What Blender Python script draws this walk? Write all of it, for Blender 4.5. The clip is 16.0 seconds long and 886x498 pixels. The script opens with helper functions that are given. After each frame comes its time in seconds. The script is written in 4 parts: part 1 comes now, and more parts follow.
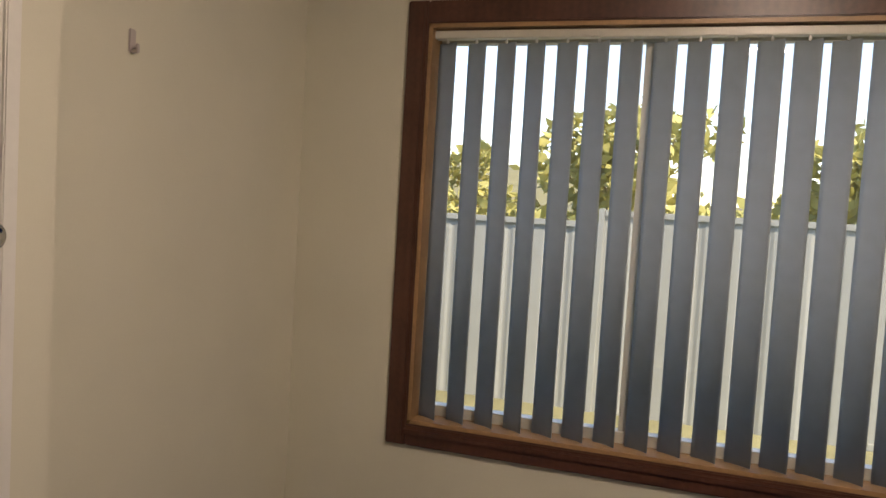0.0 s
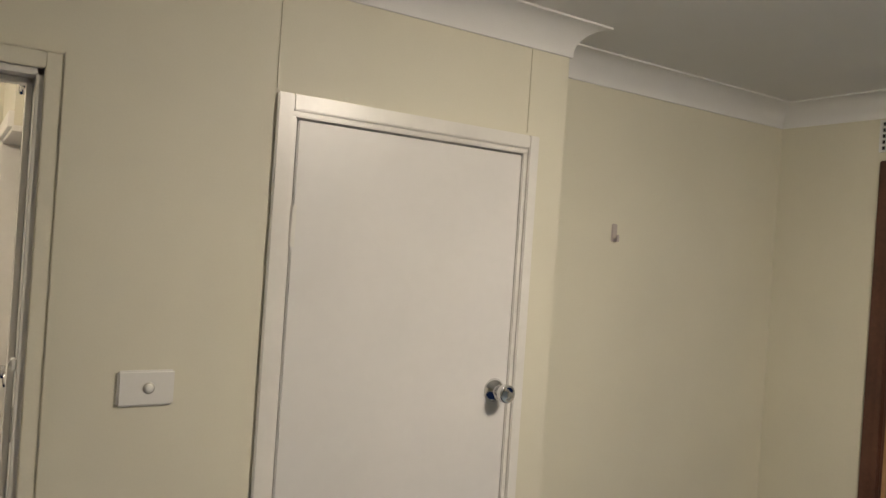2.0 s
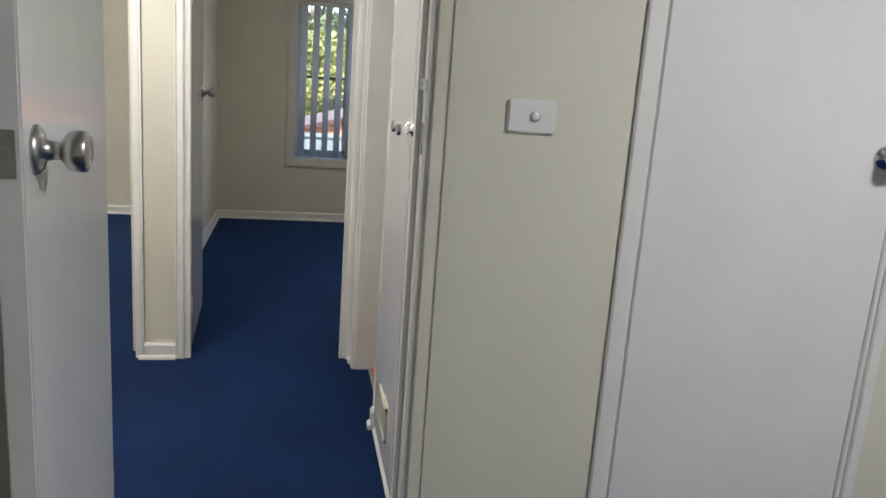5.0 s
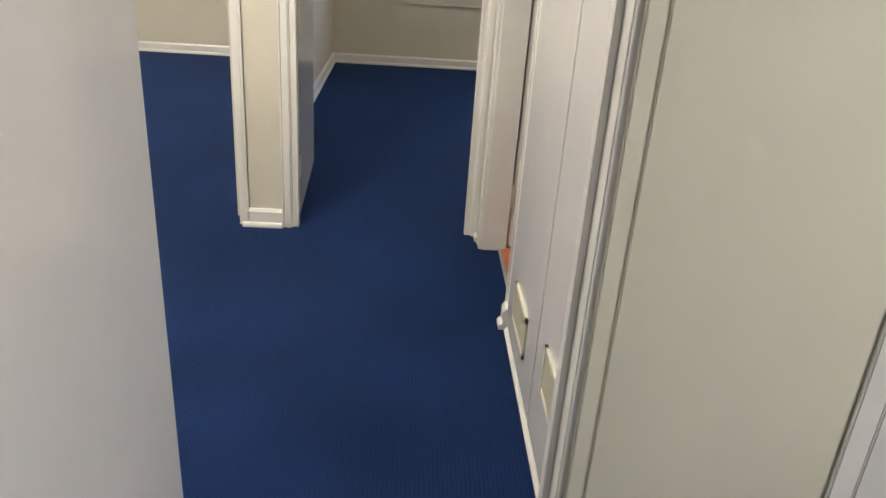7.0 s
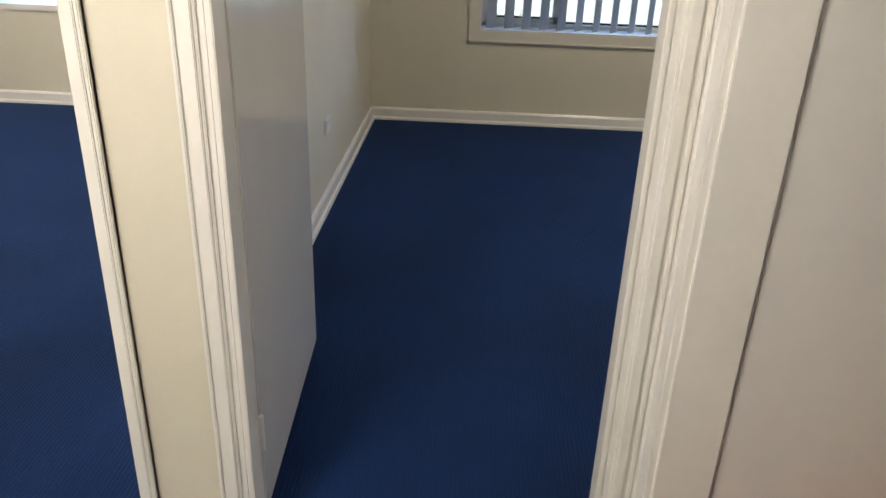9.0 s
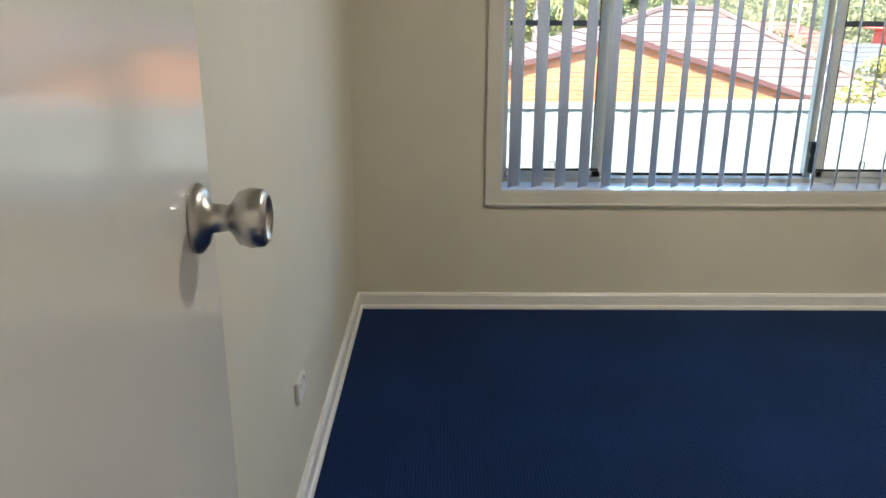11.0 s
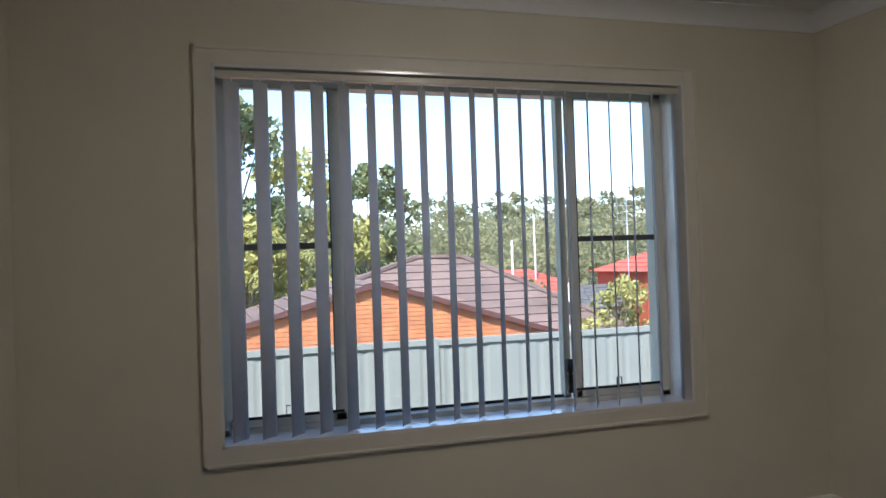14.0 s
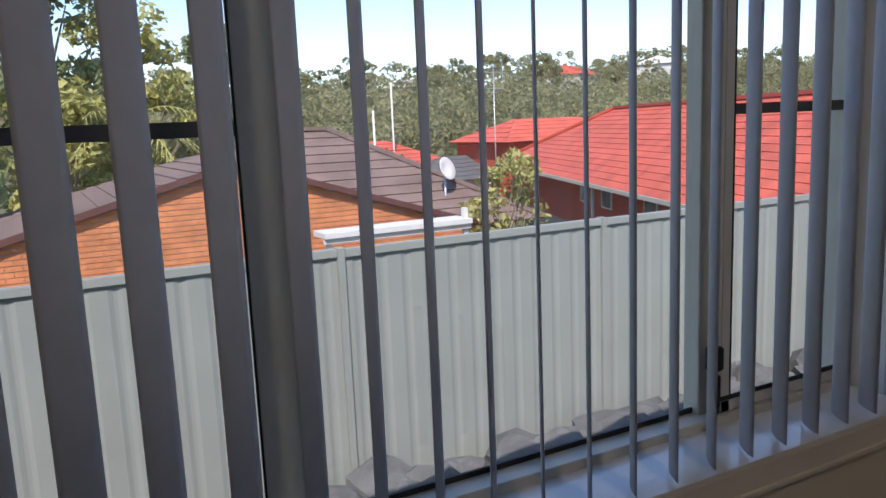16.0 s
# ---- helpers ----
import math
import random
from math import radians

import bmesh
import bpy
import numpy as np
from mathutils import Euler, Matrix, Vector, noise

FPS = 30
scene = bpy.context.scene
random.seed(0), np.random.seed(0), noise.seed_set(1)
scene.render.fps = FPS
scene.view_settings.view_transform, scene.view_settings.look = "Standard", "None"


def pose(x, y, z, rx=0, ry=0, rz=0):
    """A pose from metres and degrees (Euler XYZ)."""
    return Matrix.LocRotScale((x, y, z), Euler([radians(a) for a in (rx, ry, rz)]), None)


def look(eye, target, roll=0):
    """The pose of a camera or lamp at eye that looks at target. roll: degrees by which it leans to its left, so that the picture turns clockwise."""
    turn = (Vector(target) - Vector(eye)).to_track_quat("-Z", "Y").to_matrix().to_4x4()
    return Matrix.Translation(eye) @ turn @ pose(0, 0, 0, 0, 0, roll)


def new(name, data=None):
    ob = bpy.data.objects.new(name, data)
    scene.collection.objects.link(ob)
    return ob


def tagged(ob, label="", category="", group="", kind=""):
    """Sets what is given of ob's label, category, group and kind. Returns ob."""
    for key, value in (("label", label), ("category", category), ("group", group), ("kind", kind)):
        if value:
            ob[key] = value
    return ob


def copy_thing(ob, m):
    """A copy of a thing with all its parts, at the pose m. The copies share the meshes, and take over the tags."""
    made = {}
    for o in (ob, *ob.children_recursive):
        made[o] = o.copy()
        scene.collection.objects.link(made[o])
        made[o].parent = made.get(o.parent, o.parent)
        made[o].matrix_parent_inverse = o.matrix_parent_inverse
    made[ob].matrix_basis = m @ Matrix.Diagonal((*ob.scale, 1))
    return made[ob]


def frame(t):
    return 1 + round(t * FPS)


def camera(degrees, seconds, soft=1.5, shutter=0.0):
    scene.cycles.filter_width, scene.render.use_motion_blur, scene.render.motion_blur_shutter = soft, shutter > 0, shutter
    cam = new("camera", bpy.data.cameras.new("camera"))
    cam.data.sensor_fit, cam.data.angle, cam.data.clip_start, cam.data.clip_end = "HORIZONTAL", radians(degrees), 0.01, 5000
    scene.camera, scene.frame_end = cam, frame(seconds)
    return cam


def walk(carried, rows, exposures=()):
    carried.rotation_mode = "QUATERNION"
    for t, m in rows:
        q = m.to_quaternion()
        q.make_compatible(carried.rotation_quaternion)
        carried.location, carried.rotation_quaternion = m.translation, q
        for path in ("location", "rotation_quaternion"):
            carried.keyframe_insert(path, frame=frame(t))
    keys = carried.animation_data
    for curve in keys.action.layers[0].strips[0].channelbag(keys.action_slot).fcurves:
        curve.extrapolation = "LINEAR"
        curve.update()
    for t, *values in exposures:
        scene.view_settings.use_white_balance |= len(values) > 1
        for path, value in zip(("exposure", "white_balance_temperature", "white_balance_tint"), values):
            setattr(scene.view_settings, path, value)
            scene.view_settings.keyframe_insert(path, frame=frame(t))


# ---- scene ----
cam = camera(60.3, 16.0)
PATH = [
    (0, (1.002, 0.455, 1.457), (2.898, 1.079, 1.336), 3.4),
    (0.5, (1.003, 0.268, 1.515), (2.667, 1.36, 1.317), 4.7),
    (1, (0.883, 0.153, 1.603), (2.241, 1.607, 1.4), 4.7),
    (1.5, (0.749, 0.059, 1.678), (1.934, 1.662, 1.512), 4.7),
    (2, (0.732, 0.0, 1.734), (1.822, 1.677, 1.734), 3.9),
    (2.5, (0.731, -0.013, 1.723), (1.742, 1.706, 1.867), 3.4),
    (3, (0.718, 0.002, 1.674), (1.648, 1.764, 1.844), 3.2),
    (3.5, (0.698, 0.005, 1.612), (1.517, 1.824, 1.766), 3.1),
    (4, (0.664, 0.002, 1.557), (1.358, 1.878, 1.56), 3.5),
    (4.5, (0.624, 0.009, 1.511), (1.152, 1.924, 1.281), 3.9),
    (5, (0.584, 0.011, 1.46), (0.968, 1.926, 1.031), 4.2),
    (7.5, (0.558, 1.011, 1.367), (0.594, 2.825, 0.525), 3.4),
    (8, (0.534, 1.477, 1.372), (0.5, 3.291, 0.53), 2.6),
    (8.5, (0.539, 1.999, 1.375), (0.482, 3.814, 0.537), 2.2),
    (11, (0.27, 3.985, 1.49), (0.272, 5.885, 0.88), 0.2),
    (11.5, (0.192, 4.035, 1.522), (0.292, 6.005, 1.19), 0.2),
    (12, (0.155, 4.045, 1.54), (0.378, 6.032, 1.505), -0.2),
    (12.5, (0.138, 4.066, 1.542), (0.455, 6.034, 1.667), -0.7),
    (13, (0.192, 4.1, 1.515), (0.58, 6.054, 1.667), -1.2),
    (13.5, (0.391, 4.243, 1.42), (0.857, 6.182, 1.566), -1.6),
    (14, (0.512, 4.521, 1.323), (1.104, 6.431, 1.353), -1.9),
    (14.5, (0.572, 4.986, 1.325), (1.363, 6.813, 1.129), -2.0),
    (15, (0.641, 5.533, 1.381), (1.502, 7.312, 1.078), -1.6),
    (15.5, (0.635, 6.039, 1.406), (1.511, 7.808, 1.089), -1.8),
    (16, (0.718, 6.54, 1.396), (1.653, 8.279, 1.075), -2.4),
]
EXPO = [
    (0, 1.6, 7600, 22), (0.5, 1.7, 8500, 22), (1.0, 1.85, 9600, 21), (1.7, 1.9, 7900, 14), (2.3, 2.0, 6300, 10), (4, 1.95, 6100, 11), (5, 2.15, 5500, 10),
    (7.5, 2.65, 6000, 11), (8.0, 2.65, 6000, 11), (8.5, 2.65, 6000, 11), (11, 2.9, 5900, 8), (11.5, 2.6, 6000, 8), (12, 2.1, 6000, 10), (12.6, 1.8, 6200, 13),
    (13.5, 1.65, 5900, 13), (14.5, 1.45, 5700, 16), (16, 0.8, 6100, 20),
]
walk(cam, [(r[0], look(*r[1:])) for r in PATH], EXPO)

# ---- world and sun ----
SUN_TO = Vector((-0.38, -0.62, 0.86)).normalized()
world = bpy.data.worlds.new("sky")
world.use_nodes = True
scene.world = world
wn = world.node_tree
sky = wn.nodes.new("ShaderNodeTexSky")
sky.sky_type = "NISHITA"
sky.sun_disc = False
sky.dust_density, sky.ozone_density = 0.2, 2.0
sky.sun_elevation = math.asin(SUN_TO.z)
sky.sun_rotation = math.atan2(SUN_TO.x, SUN_TO.y)
wn.links.new(sky.outputs[0], wn.nodes["Background"].inputs[0])
wn.nodes["Background"].inputs[1].default_value = 0.15
sun = new("sun", bpy.data.lights.new("sun", "SUN"))
sun.data.energy, sun.data.angle, sun.data.color = 3.6, radians(0.5), (1.0, 0.93, 0.82)
sun.matrix_world = look(SUN_TO * 60, (0, 0, 0))


# ---- materials ----
def material(name, col, rough=0.6, metal=0.0, vary=0.06, scale=6.0, fine=90.0, bump=0.05, dist=0.002, spec=0.5, dark=None):
    m = bpy.data.materials.new(name)
    m.use_nodes = True
    nt = m.node_tree
    bs = nt.nodes["Principled BSDF"]
    tc = nt.nodes.new("ShaderNodeTexCoord")
    n1 = nt.nodes.new("ShaderNodeTexNoise")
    n1.inputs["Scale"].default_value = scale
    n1.inputs["Detail"].default_value = 4
    n2 = nt.nodes.new("ShaderNodeTexNoise")
    n2.inputs["Scale"].default_value = fine
    for n in (n1, n2):
        nt.links.new(tc.outputs["Object"], n.inputs["Vector"])
    add = nt.nodes.new("ShaderNodeMath")
    add.operation = "MULTIPLY_ADD"
    nt.links.new(n2.outputs[0], add.inputs[0])
    add.inputs[1].default_value = 0.35
    nt.links.new(n1.outputs[0], add.inputs[2])
    ramp = nt.nodes.new("ShaderNodeValToRGB")
    lo = dark or tuple(c * (1 - 2 * vary) for c in col)
    ramp.color_ramp.elements[0].color = (*lo, 1)
    ramp.color_ramp.elements[1].color = (*[min(1, c * (1 + vary)) for c in col], 1)
    ramp.color_ramp.elements[0].position, ramp.color_ramp.elements[1].position = 0.35, 0.95
    nt.links.new(add.outputs[0], ramp.inputs[0])
    nt.links.new(ramp.outputs[0], bs.inputs["Base Color"])
    bs.inputs["Roughness"].default_value = rough
    bs.inputs["Metallic"].default_value = metal
    bs.inputs["Specular IOR Level"].default_value = spec
    if bump:
        b = nt.nodes.new("ShaderNodeBump")
        b.inputs["Strength"].default_value = bump
        b.inputs["Distance"].default_value = dist
        nt.links.new(n2.outputs[0], b.inputs["Height"])
        nt.links.new(b.outputs[0], bs.inputs["Normal"])
    return m


def stripes(m, axis, size, depth, strength, tone):
    """Fine ribs along one axis, in relief and a little in colour."""
    nt = m.node_tree
    bs = nt.nodes["Principled BSDF"]
    w = nt.nodes.new("ShaderNodeTexWave")
    w.bands_direction = axis
    w.inputs["Scale"].default_value = 0.314 / size
    w.inputs["Distortion"].default_value = 0.6
    tc = nt.nodes.new("ShaderNodeTexCoord")
    nt.links.new(tc.outputs["Object"], w.inputs["Vector"])
    b = nt.nodes.new("ShaderNodeBump")
    b.inputs["Strength"].default_value = strength
    b.inputs["Distance"].default_value = depth
    nt.links.new(w.outputs["Fac"], b.inputs["Height"])
    old = bs.inputs["Normal"].links[0].from_socket if bs.inputs["Normal"].links else None
    if old:
        nt.links.new(old, b.inputs["Normal"])
    nt.links.new(b.outputs[0], bs.inputs["Normal"])
    src = bs.inputs["Base Color"].links[0].from_socket
    mix = nt.nodes.new("ShaderNodeMix")
    mix.data_type, mix.blend_type = "RGBA", "MULTIPLY"
    mix.inputs["Factor"].default_value = tone
    nt.links.new(src, mix.inputs["A"])
    nt.links.new(w.outputs["Color"], mix.inputs["B"])
    nt.links.new(mix.outputs["Result"], bs.inputs["Base Color"])


def translucent(m, amount):
    nt = m.node_tree
    bs = nt.nodes["Principled BSDF"]
    t = nt.nodes.new("ShaderNodeBsdfTranslucent")
    nt.links.new(bs.inputs["Base Color"].links[0].from_socket, t.inputs[0])
    mix = nt.nodes.new("ShaderNodeMixShader")
    mix.inputs[0].default_value = amount
    nt.links.new(bs.outputs[0], mix.inputs[1])
    nt.links.new(t.outputs[0], mix.inputs[2])
    nt.links.new(mix.outputs[0], nt.nodes["Material Output"].inputs[0])


def glow(name, col, strength):
    m = bpy.data.materials.new(name)
    m.use_nodes = True
    bs = m.node_tree.nodes["Principled BSDF"]
    bs.inputs["Base Color"].default_value = (0.8, 0.78, 0.72, 1)
    bs.inputs["Emission Color"].default_value = (*col, 1)
    bs.inputs["Emission Strength"].default_value = strength
    return m


M_WALL = material("cream_wall_paint", (0.72, 0.69, 0.57), 0.55, vary=0.03, scale=2.5, fine=220, bump=0.06)
M_WALLB = material("stone_wall_paint", (0.68, 0.64, 0.53), 0.55, vary=0.03, scale=2.5, fine=220, bump=0.06)
M_CEIL = material("ceiling_paint", (0.78, 0.78, 0.77), 0.7, vary=0.02, scale=3, fine=200, bump=0.05)
M_WHITE = material("gloss_trim_paint", (0.80, 0.78, 0.74), 0.28, vary=0.03, scale=9, fine=60, bump=0.05)
M_ARCH = material("satin_architrave_paint", (0.70, 0.665, 0.59), 0.45, vary=0.03, scale=9, fine=60, bump=0.05)
M_SILL = material("gloss_sill_paint", (0.80, 0.79, 0.77), 0.14, vary=0.03, scale=9, fine=60, bump=0.03, spec=0.9)
M_DOOR = material("gloss_door_paint", (0.79, 0.77, 0.745), 0.13, vary=0.025, scale=4, fine=14, bump=0.05, dist=0.004, spec=0.9)
M_DOORB = material("flat_door_paint", (0.77, 0.755, 0.74), 0.35, vary=0.025, scale=4, fine=30, bump=0.04)
M_CARPET = material("navy_carpet", (0.0065, 0.021, 0.083), 0.9, vary=0.25, scale=1.6, fine=500, bump=0.5, dist=0.004, spec=0.1)
stripes(M_CARPET, "X", 0.012, 0.003, 0.4, 0.12)
M_CARPET.node_tree.nodes["Principled BSDF"].inputs["Sheen Weight"].default_value = 0.25
M_CARPET.node_tree.nodes["Principled BSDF"].inputs["Sheen Roughness"].default_value = 0.35
M_CARPET.node_tree.nodes["Principled BSDF"].inputs["Sheen Tint"].default_value = (0.25, 0.45, 1.0, 1)
M_TIMBER = material("dark_stained_timber", (0.11, 0.045, 0.028), 0.35, vary=0.3, scale=5, fine=60, bump=0.1)
stripes(M_TIMBER, "Y", 0.03, 0.001, 0.08, 0.12)
M_RAW = material("varnished_sill_timber", (0.42, 0.25, 0.12), 0.4, vary=0.2, scale=6, fine=60)
M_CHROME = material("chrome", (0.72, 0.72, 0.72), 0.12, 1.0, vary=0.04, bump=0)
M_STEEL = material("satin_steel", (0.55, 0.53, 0.5), 0.3, 1.0, vary=0.06, scale=30, bump=0.02)
M_HOOK = material("aged_hook_plastic", (0.50, 0.44, 0.42), 0.4, vary=0.03, bump=0)
M_PLASTIC = material("white_plastic", (0.78, 0.77, 0.74), 0.35, vary=0.02, bump=0)
M_VENT = material("cream_vent_enamel", (0.72, 0.69, 0.56), 0.4, vary=0.04, bump=0)
M_SLAT = material("grey_blind_fabric", (0.46, 0.53, 0.58), 0.8, vary=0.04, scale=20, fine=700, bump=0.25, dist=0.001)
translucent(M_SLAT, 0.4)
M_SLATB = material("pale_blind_fabric", (0.66, 0.66, 0.69), 0.8, vary=0.04, scale=20, fine=700, bump=0.25, dist=0.001)
translucent(M_SLATB, 0.25)
M_ALU = material("cream_powdercoat", (0.62, 0.60, 0.52), 0.35, vary=0.04, bump=0)
M_ALUD = material("bronze_aluminium", (0.10, 0.095, 0.09), 0.4, vary=0.06, bump=0)
M_BLACK = material("black_seal", (0.02, 0.02, 0.02), 0.6, bump=0)
M_TERRA = material("terracotta_tile", (0.50, 0.15, 0.06), 0.5, vary=0.14, scale=7, fine=60)
M_GROUT = material("grout", (0.35, 0.30, 0.25), 0.9, bump=0.2)
M_LAMP = glow("opal_lamp_glass", (1.0, 0.90, 0.77), 30)
M_LAMPB = glow("opal_lamp_glass_dim", (1.0, 0.86, 0.66), 15)
M_LAMPH = glow("opal_lamp_glass_hall", (1.0, 0.88, 0.72), 29)
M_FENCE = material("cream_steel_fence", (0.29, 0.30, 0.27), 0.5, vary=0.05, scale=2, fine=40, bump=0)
M_BRICK = material("orange_brick", (0.62, 0.22, 0.085), 0.85, vary=0.22, scale=3, fine=25, bump=0.3)
M_BRICKR = material("red_brick", (0.50, 0.10, 0.045), 0.85, vary=0.2, scale=3, fine=25, bump=0.3)
M_TILEB = material("brown_roof_tile", (0.20, 0.135, 0.11), 0.75, vary=0.2, scale=1.5, fine=12, bump=0.3, dist=0.01)
M_TILER = material("red_roof_tile", (0.60, 0.115, 0.065), 0.7, vary=0.2, scale=1.5, fine=12, bump=0.3, dist=0.01)
M_BARGE = material("brown_barge_paint", (0.12, 0.05, 0.04), 0.5, vary=0.1)
M_GUTTER = material("cream_gutter", (0.7, 0.62, 0.5), 0.5, vary=0.05)
M_LEAF = material("gum_leaf", (0.23, 0.25, 0.11), 0.6, vary=0.3, scale=0.8, fine=6, bump=0, dark=(0.10, 0.12, 0.05))
translucent(M_LEAF, 0.25)
M_LEAFY = material("yellow_leaf", (0.42, 0.38, 0.12), 0.6, vary=0.3, scale=0.8, fine=6, bump=0, dark=(0.20, 0.21, 0.06))
translucent(M_LEAFY, 0.25)
# Both colours are lightened to put distance haze into the foliage.
M_BUSH = material("hazy_far_bush", (0.34, 0.31, 0.165), 0.9, vary=0.3, scale=0.09, fine=0.6, bump=0, spec=0.1, dark=(0.18, 0.18, 0.09))
translucent(M_BUSH, 0.5)
M_BARK = material("pale_bark", (0.34, 0.27, 0.2), 0.85, vary=0.3, scale=3, fine=30, bump=0.4, dist=0.01)
M_GRASS = material("dry_grass", (0.16, 0.15, 0.07), 0.95, vary=0.35, scale=0.7, fine=20, bump=0.5, dist=0.02)
M_ROCK = material("grey_rock", (0.13, 0.125, 0.12), 0.9, vary=0.3, scale=5, fine=40, bump=0.6, dist=0.01)
M_PALE = material("pale_render", (0.65, 0.62, 0.58), 0.7, vary=0.06)
M_METAL = material("galvanised_steel", (0.5, 0.5, 0.5), 0.4, 0.8, vary=0.08)
M_GLASSD = material("dark_window_glass", (0.08, 0.1, 0.12), 0.08, vary=0.1, bump=0)


def clear_glass():
    m = bpy.data.materials.new("window_glass")
    m.use_nodes = True
    nt = m.node_tree
    out = nt.nodes["Material Output"]
    tr = nt.nodes.new("ShaderNodeBsdfTransparent")
    tr.inputs[0].default_value = (0.95, 0.97, 0.96, 1)
    gl = nt.nodes.new("ShaderNodeBsdfGlossy")
    gl.inputs["Roughness"].default_value = 0.02
    mix = nt.nodes.new("ShaderNodeMixShader")
    mix.inputs[0].default_value = 0.05
    nt.links.new(tr.outputs[0], mix.inputs[1])
    nt.links.new(gl.outputs[0], mix.inputs[2])
    nt.links.new(mix.outputs[0], out.inputs[0])
    return m


M_GLASS = clear_glass()


# ---- builders ----
def put(name, bm, mat, parent=None, smooth=False, kind=""):
    me = bpy.data.meshes.new(name)
    bmesh.ops.recalc_face_normals(bm, faces=bm.faces)
    bm.to_mesh(me)
    bm.free()
    me.materials.append(mat)
    if smooth:
        for p in me.polygons:
            p.use_smooth = True
    ob = new(name, me)
    ob.parent = parent
    if kind:
        ob["kind"] = kind
    return ob


def add_box(bm, a, b, bevel=0.0):
    r = bmesh.ops.create_cube(bm, size=1)
    vs = r["verts"]
    for v in vs:
        v.co = Vector([(a[i] + b[i]) / 2 + v.co[i] * (b[i] - a[i]) for i in range(3)])
    if bevel:
        es = list({e for v in vs for e in v.link_edges})
        bmesh.ops.bevel(bm, geom=es, offset=bevel, segments=2, affect="EDGES")


def box(name, a, b, mat, parent=None, bevel=0.0, kind=""):
    bm = bmesh.new()
    add_box(bm, a, b, bevel)
    return put(name, bm, mat, parent, kind=kind)


def boxes(name, items, mat, parent=None, bevel=0.0, kind=""):
    bm = bmesh.new()
    for a, b in items:
        add_box(bm, a, b, bevel)
    return put(name, bm, mat, parent, kind=kind)


def lathe(name, prof, mat, parent=None, m=None, segs=28):
    """Turns (radius, height) pairs round the z axis, then lays the mesh by m."""
    bm = bmesh.new()
    rings = []
    for r, h in prof:
        rings.append([bm.verts.new((r * math.cos(2 * math.pi * i / segs), r * math.sin(2 * math.pi * i / segs), h)) for i in range(segs)])
    for p, q in zip(rings, rings[1:]):
        for i in range(segs):
            bm.faces.new((p[i], p[(i + 1) % segs], q[(i + 1) % segs], q[i]))
    bm.faces.new(rings[0][::-1])
    bm.faces.new(rings[-1])
    if m is not None:
        bm.transform(m)
    return put(name, bm, mat, parent, smooth=True)


def sweep(name, path, prof, mat, closed=False, parent=None, kind="structure"):
    """Carries a profile of (inward, up) pairs along plan points with the room on the left; mitred."""
    bm = bmesh.new()
    n = len(path)
    pts = [Vector((*p[:2], 0)) for p in path]
    rows = []
    for i in range(n):
        d0 = (pts[i] - pts[i - 1]).normalized() if (i or closed) else None
        d1 = (pts[(i + 1) % n] - pts[i]).normalized() if (i < n - 1 or closed) else None
        d0, d1 = d0 or d1, d1 or d0
        n0, n1 = Vector((-d0.y, d0.x, 0)), Vector((-d1.y, d1.x, 0))
        mit = (n0 + n1) / max(0.2, 1 + n0.dot(n1))
        rows.append([bm.verts.new(pts[i] + mit * u + Vector((0, 0, v))) for u, v in prof])
    k = len(prof)
    for i in range(n if closed else n - 1):
        p, q = rows[i], rows[(i + 1) % n]
        for j in range(k):
            bm.faces.new((p[j], p[(j + 1) % k], q[(j + 1) % k], q[j]))
    if not closed:
        bm.faces.new(rows[0])
        bm.faces.new(rows[-1][::-1])
    return put(name, bm, mat, parent, kind=kind)


def wall(name, axis, t0, t1, a, b, z0, z1, holes, mat, label):
    """A wall along 'x' or 'y' from a to b, between t0 and t1 thick, with through openings (from, to, low, high)."""
    bm = bmesh.new()

    def piece(p, q, lo, hi):
        if q - p > 1e-4 and hi - lo > 1e-4:
            if axis == "x":
                add_box(bm, (p, t0, lo), (q, t1, hi))
            else:
                add_box(bm, (t0, p, lo), (t1, q, hi))

    s = a
    for p, q, lo, hi in sorted(holes):
        piece(s, p, z0, z1)
        piece(p, q, z0, lo)
        piece(p, q, hi, z1)
        s = q
    piece(s, b, z0, z1)
    return tagged(put(name, bm, mat, kind="structure"), label, "wall")


def thing(name, m, label, category, group=""):
    ob = new(name)
    ob.empty_display_size = 0.1
    ob.matrix_basis = m
    return tagged(ob, label, category, group)


# ---- structure ----
NY_ = 7.645
NY1, NYr, NYf, NYg, NYh = NY_ + 0.26, NY_ + 0.18, NY_ + 0.17, NY_ + 0.21, NY_ + 0.235
CA, CH, CB = 2.41, 2.47, 2.505
DA, DB = 2.02, 2.045
tagged(box("floor", (-3.7, -2.4, -0.12), (3.72, NY_, 0.0), M_CARPET, kind="structure"), "navy blue ribbed carpet floor through the rooms", "floor")
# Unseen slab, added so that no daylight leaks in above the ceilings.
tagged(box("roof", (-3.7, -2.5, 2.60), (3.9, 8.3, 2.68), M_TILEB, kind="structure"), "unseen flat cover added over the ceilings against light leaks", "roof")
wall("wall_hall_south", "x", 1.70, 1.80, -1.2, 2.235, 0, 2.6, [(0.135, 0.88, 0, DA + 0.02), (1.385, 2.105, 0, DA + 0.02)], M_WALL, "cream painted wall with bedroom doorway and closet")
wall("wall_closet_return", "y", 2.135, 2.235, 1.80, 1.89, 0, 2.6, [], M_WALL, "cream painted return of the closet wall")
wall("wall_hook", "x", 1.89, 1.99, 2.135, 3.58, 0, 2.6, [], M_WALL, "plain cream painted wall set back beside closet")
WA = (-0.62, 1.40, 0.648, 2.085)
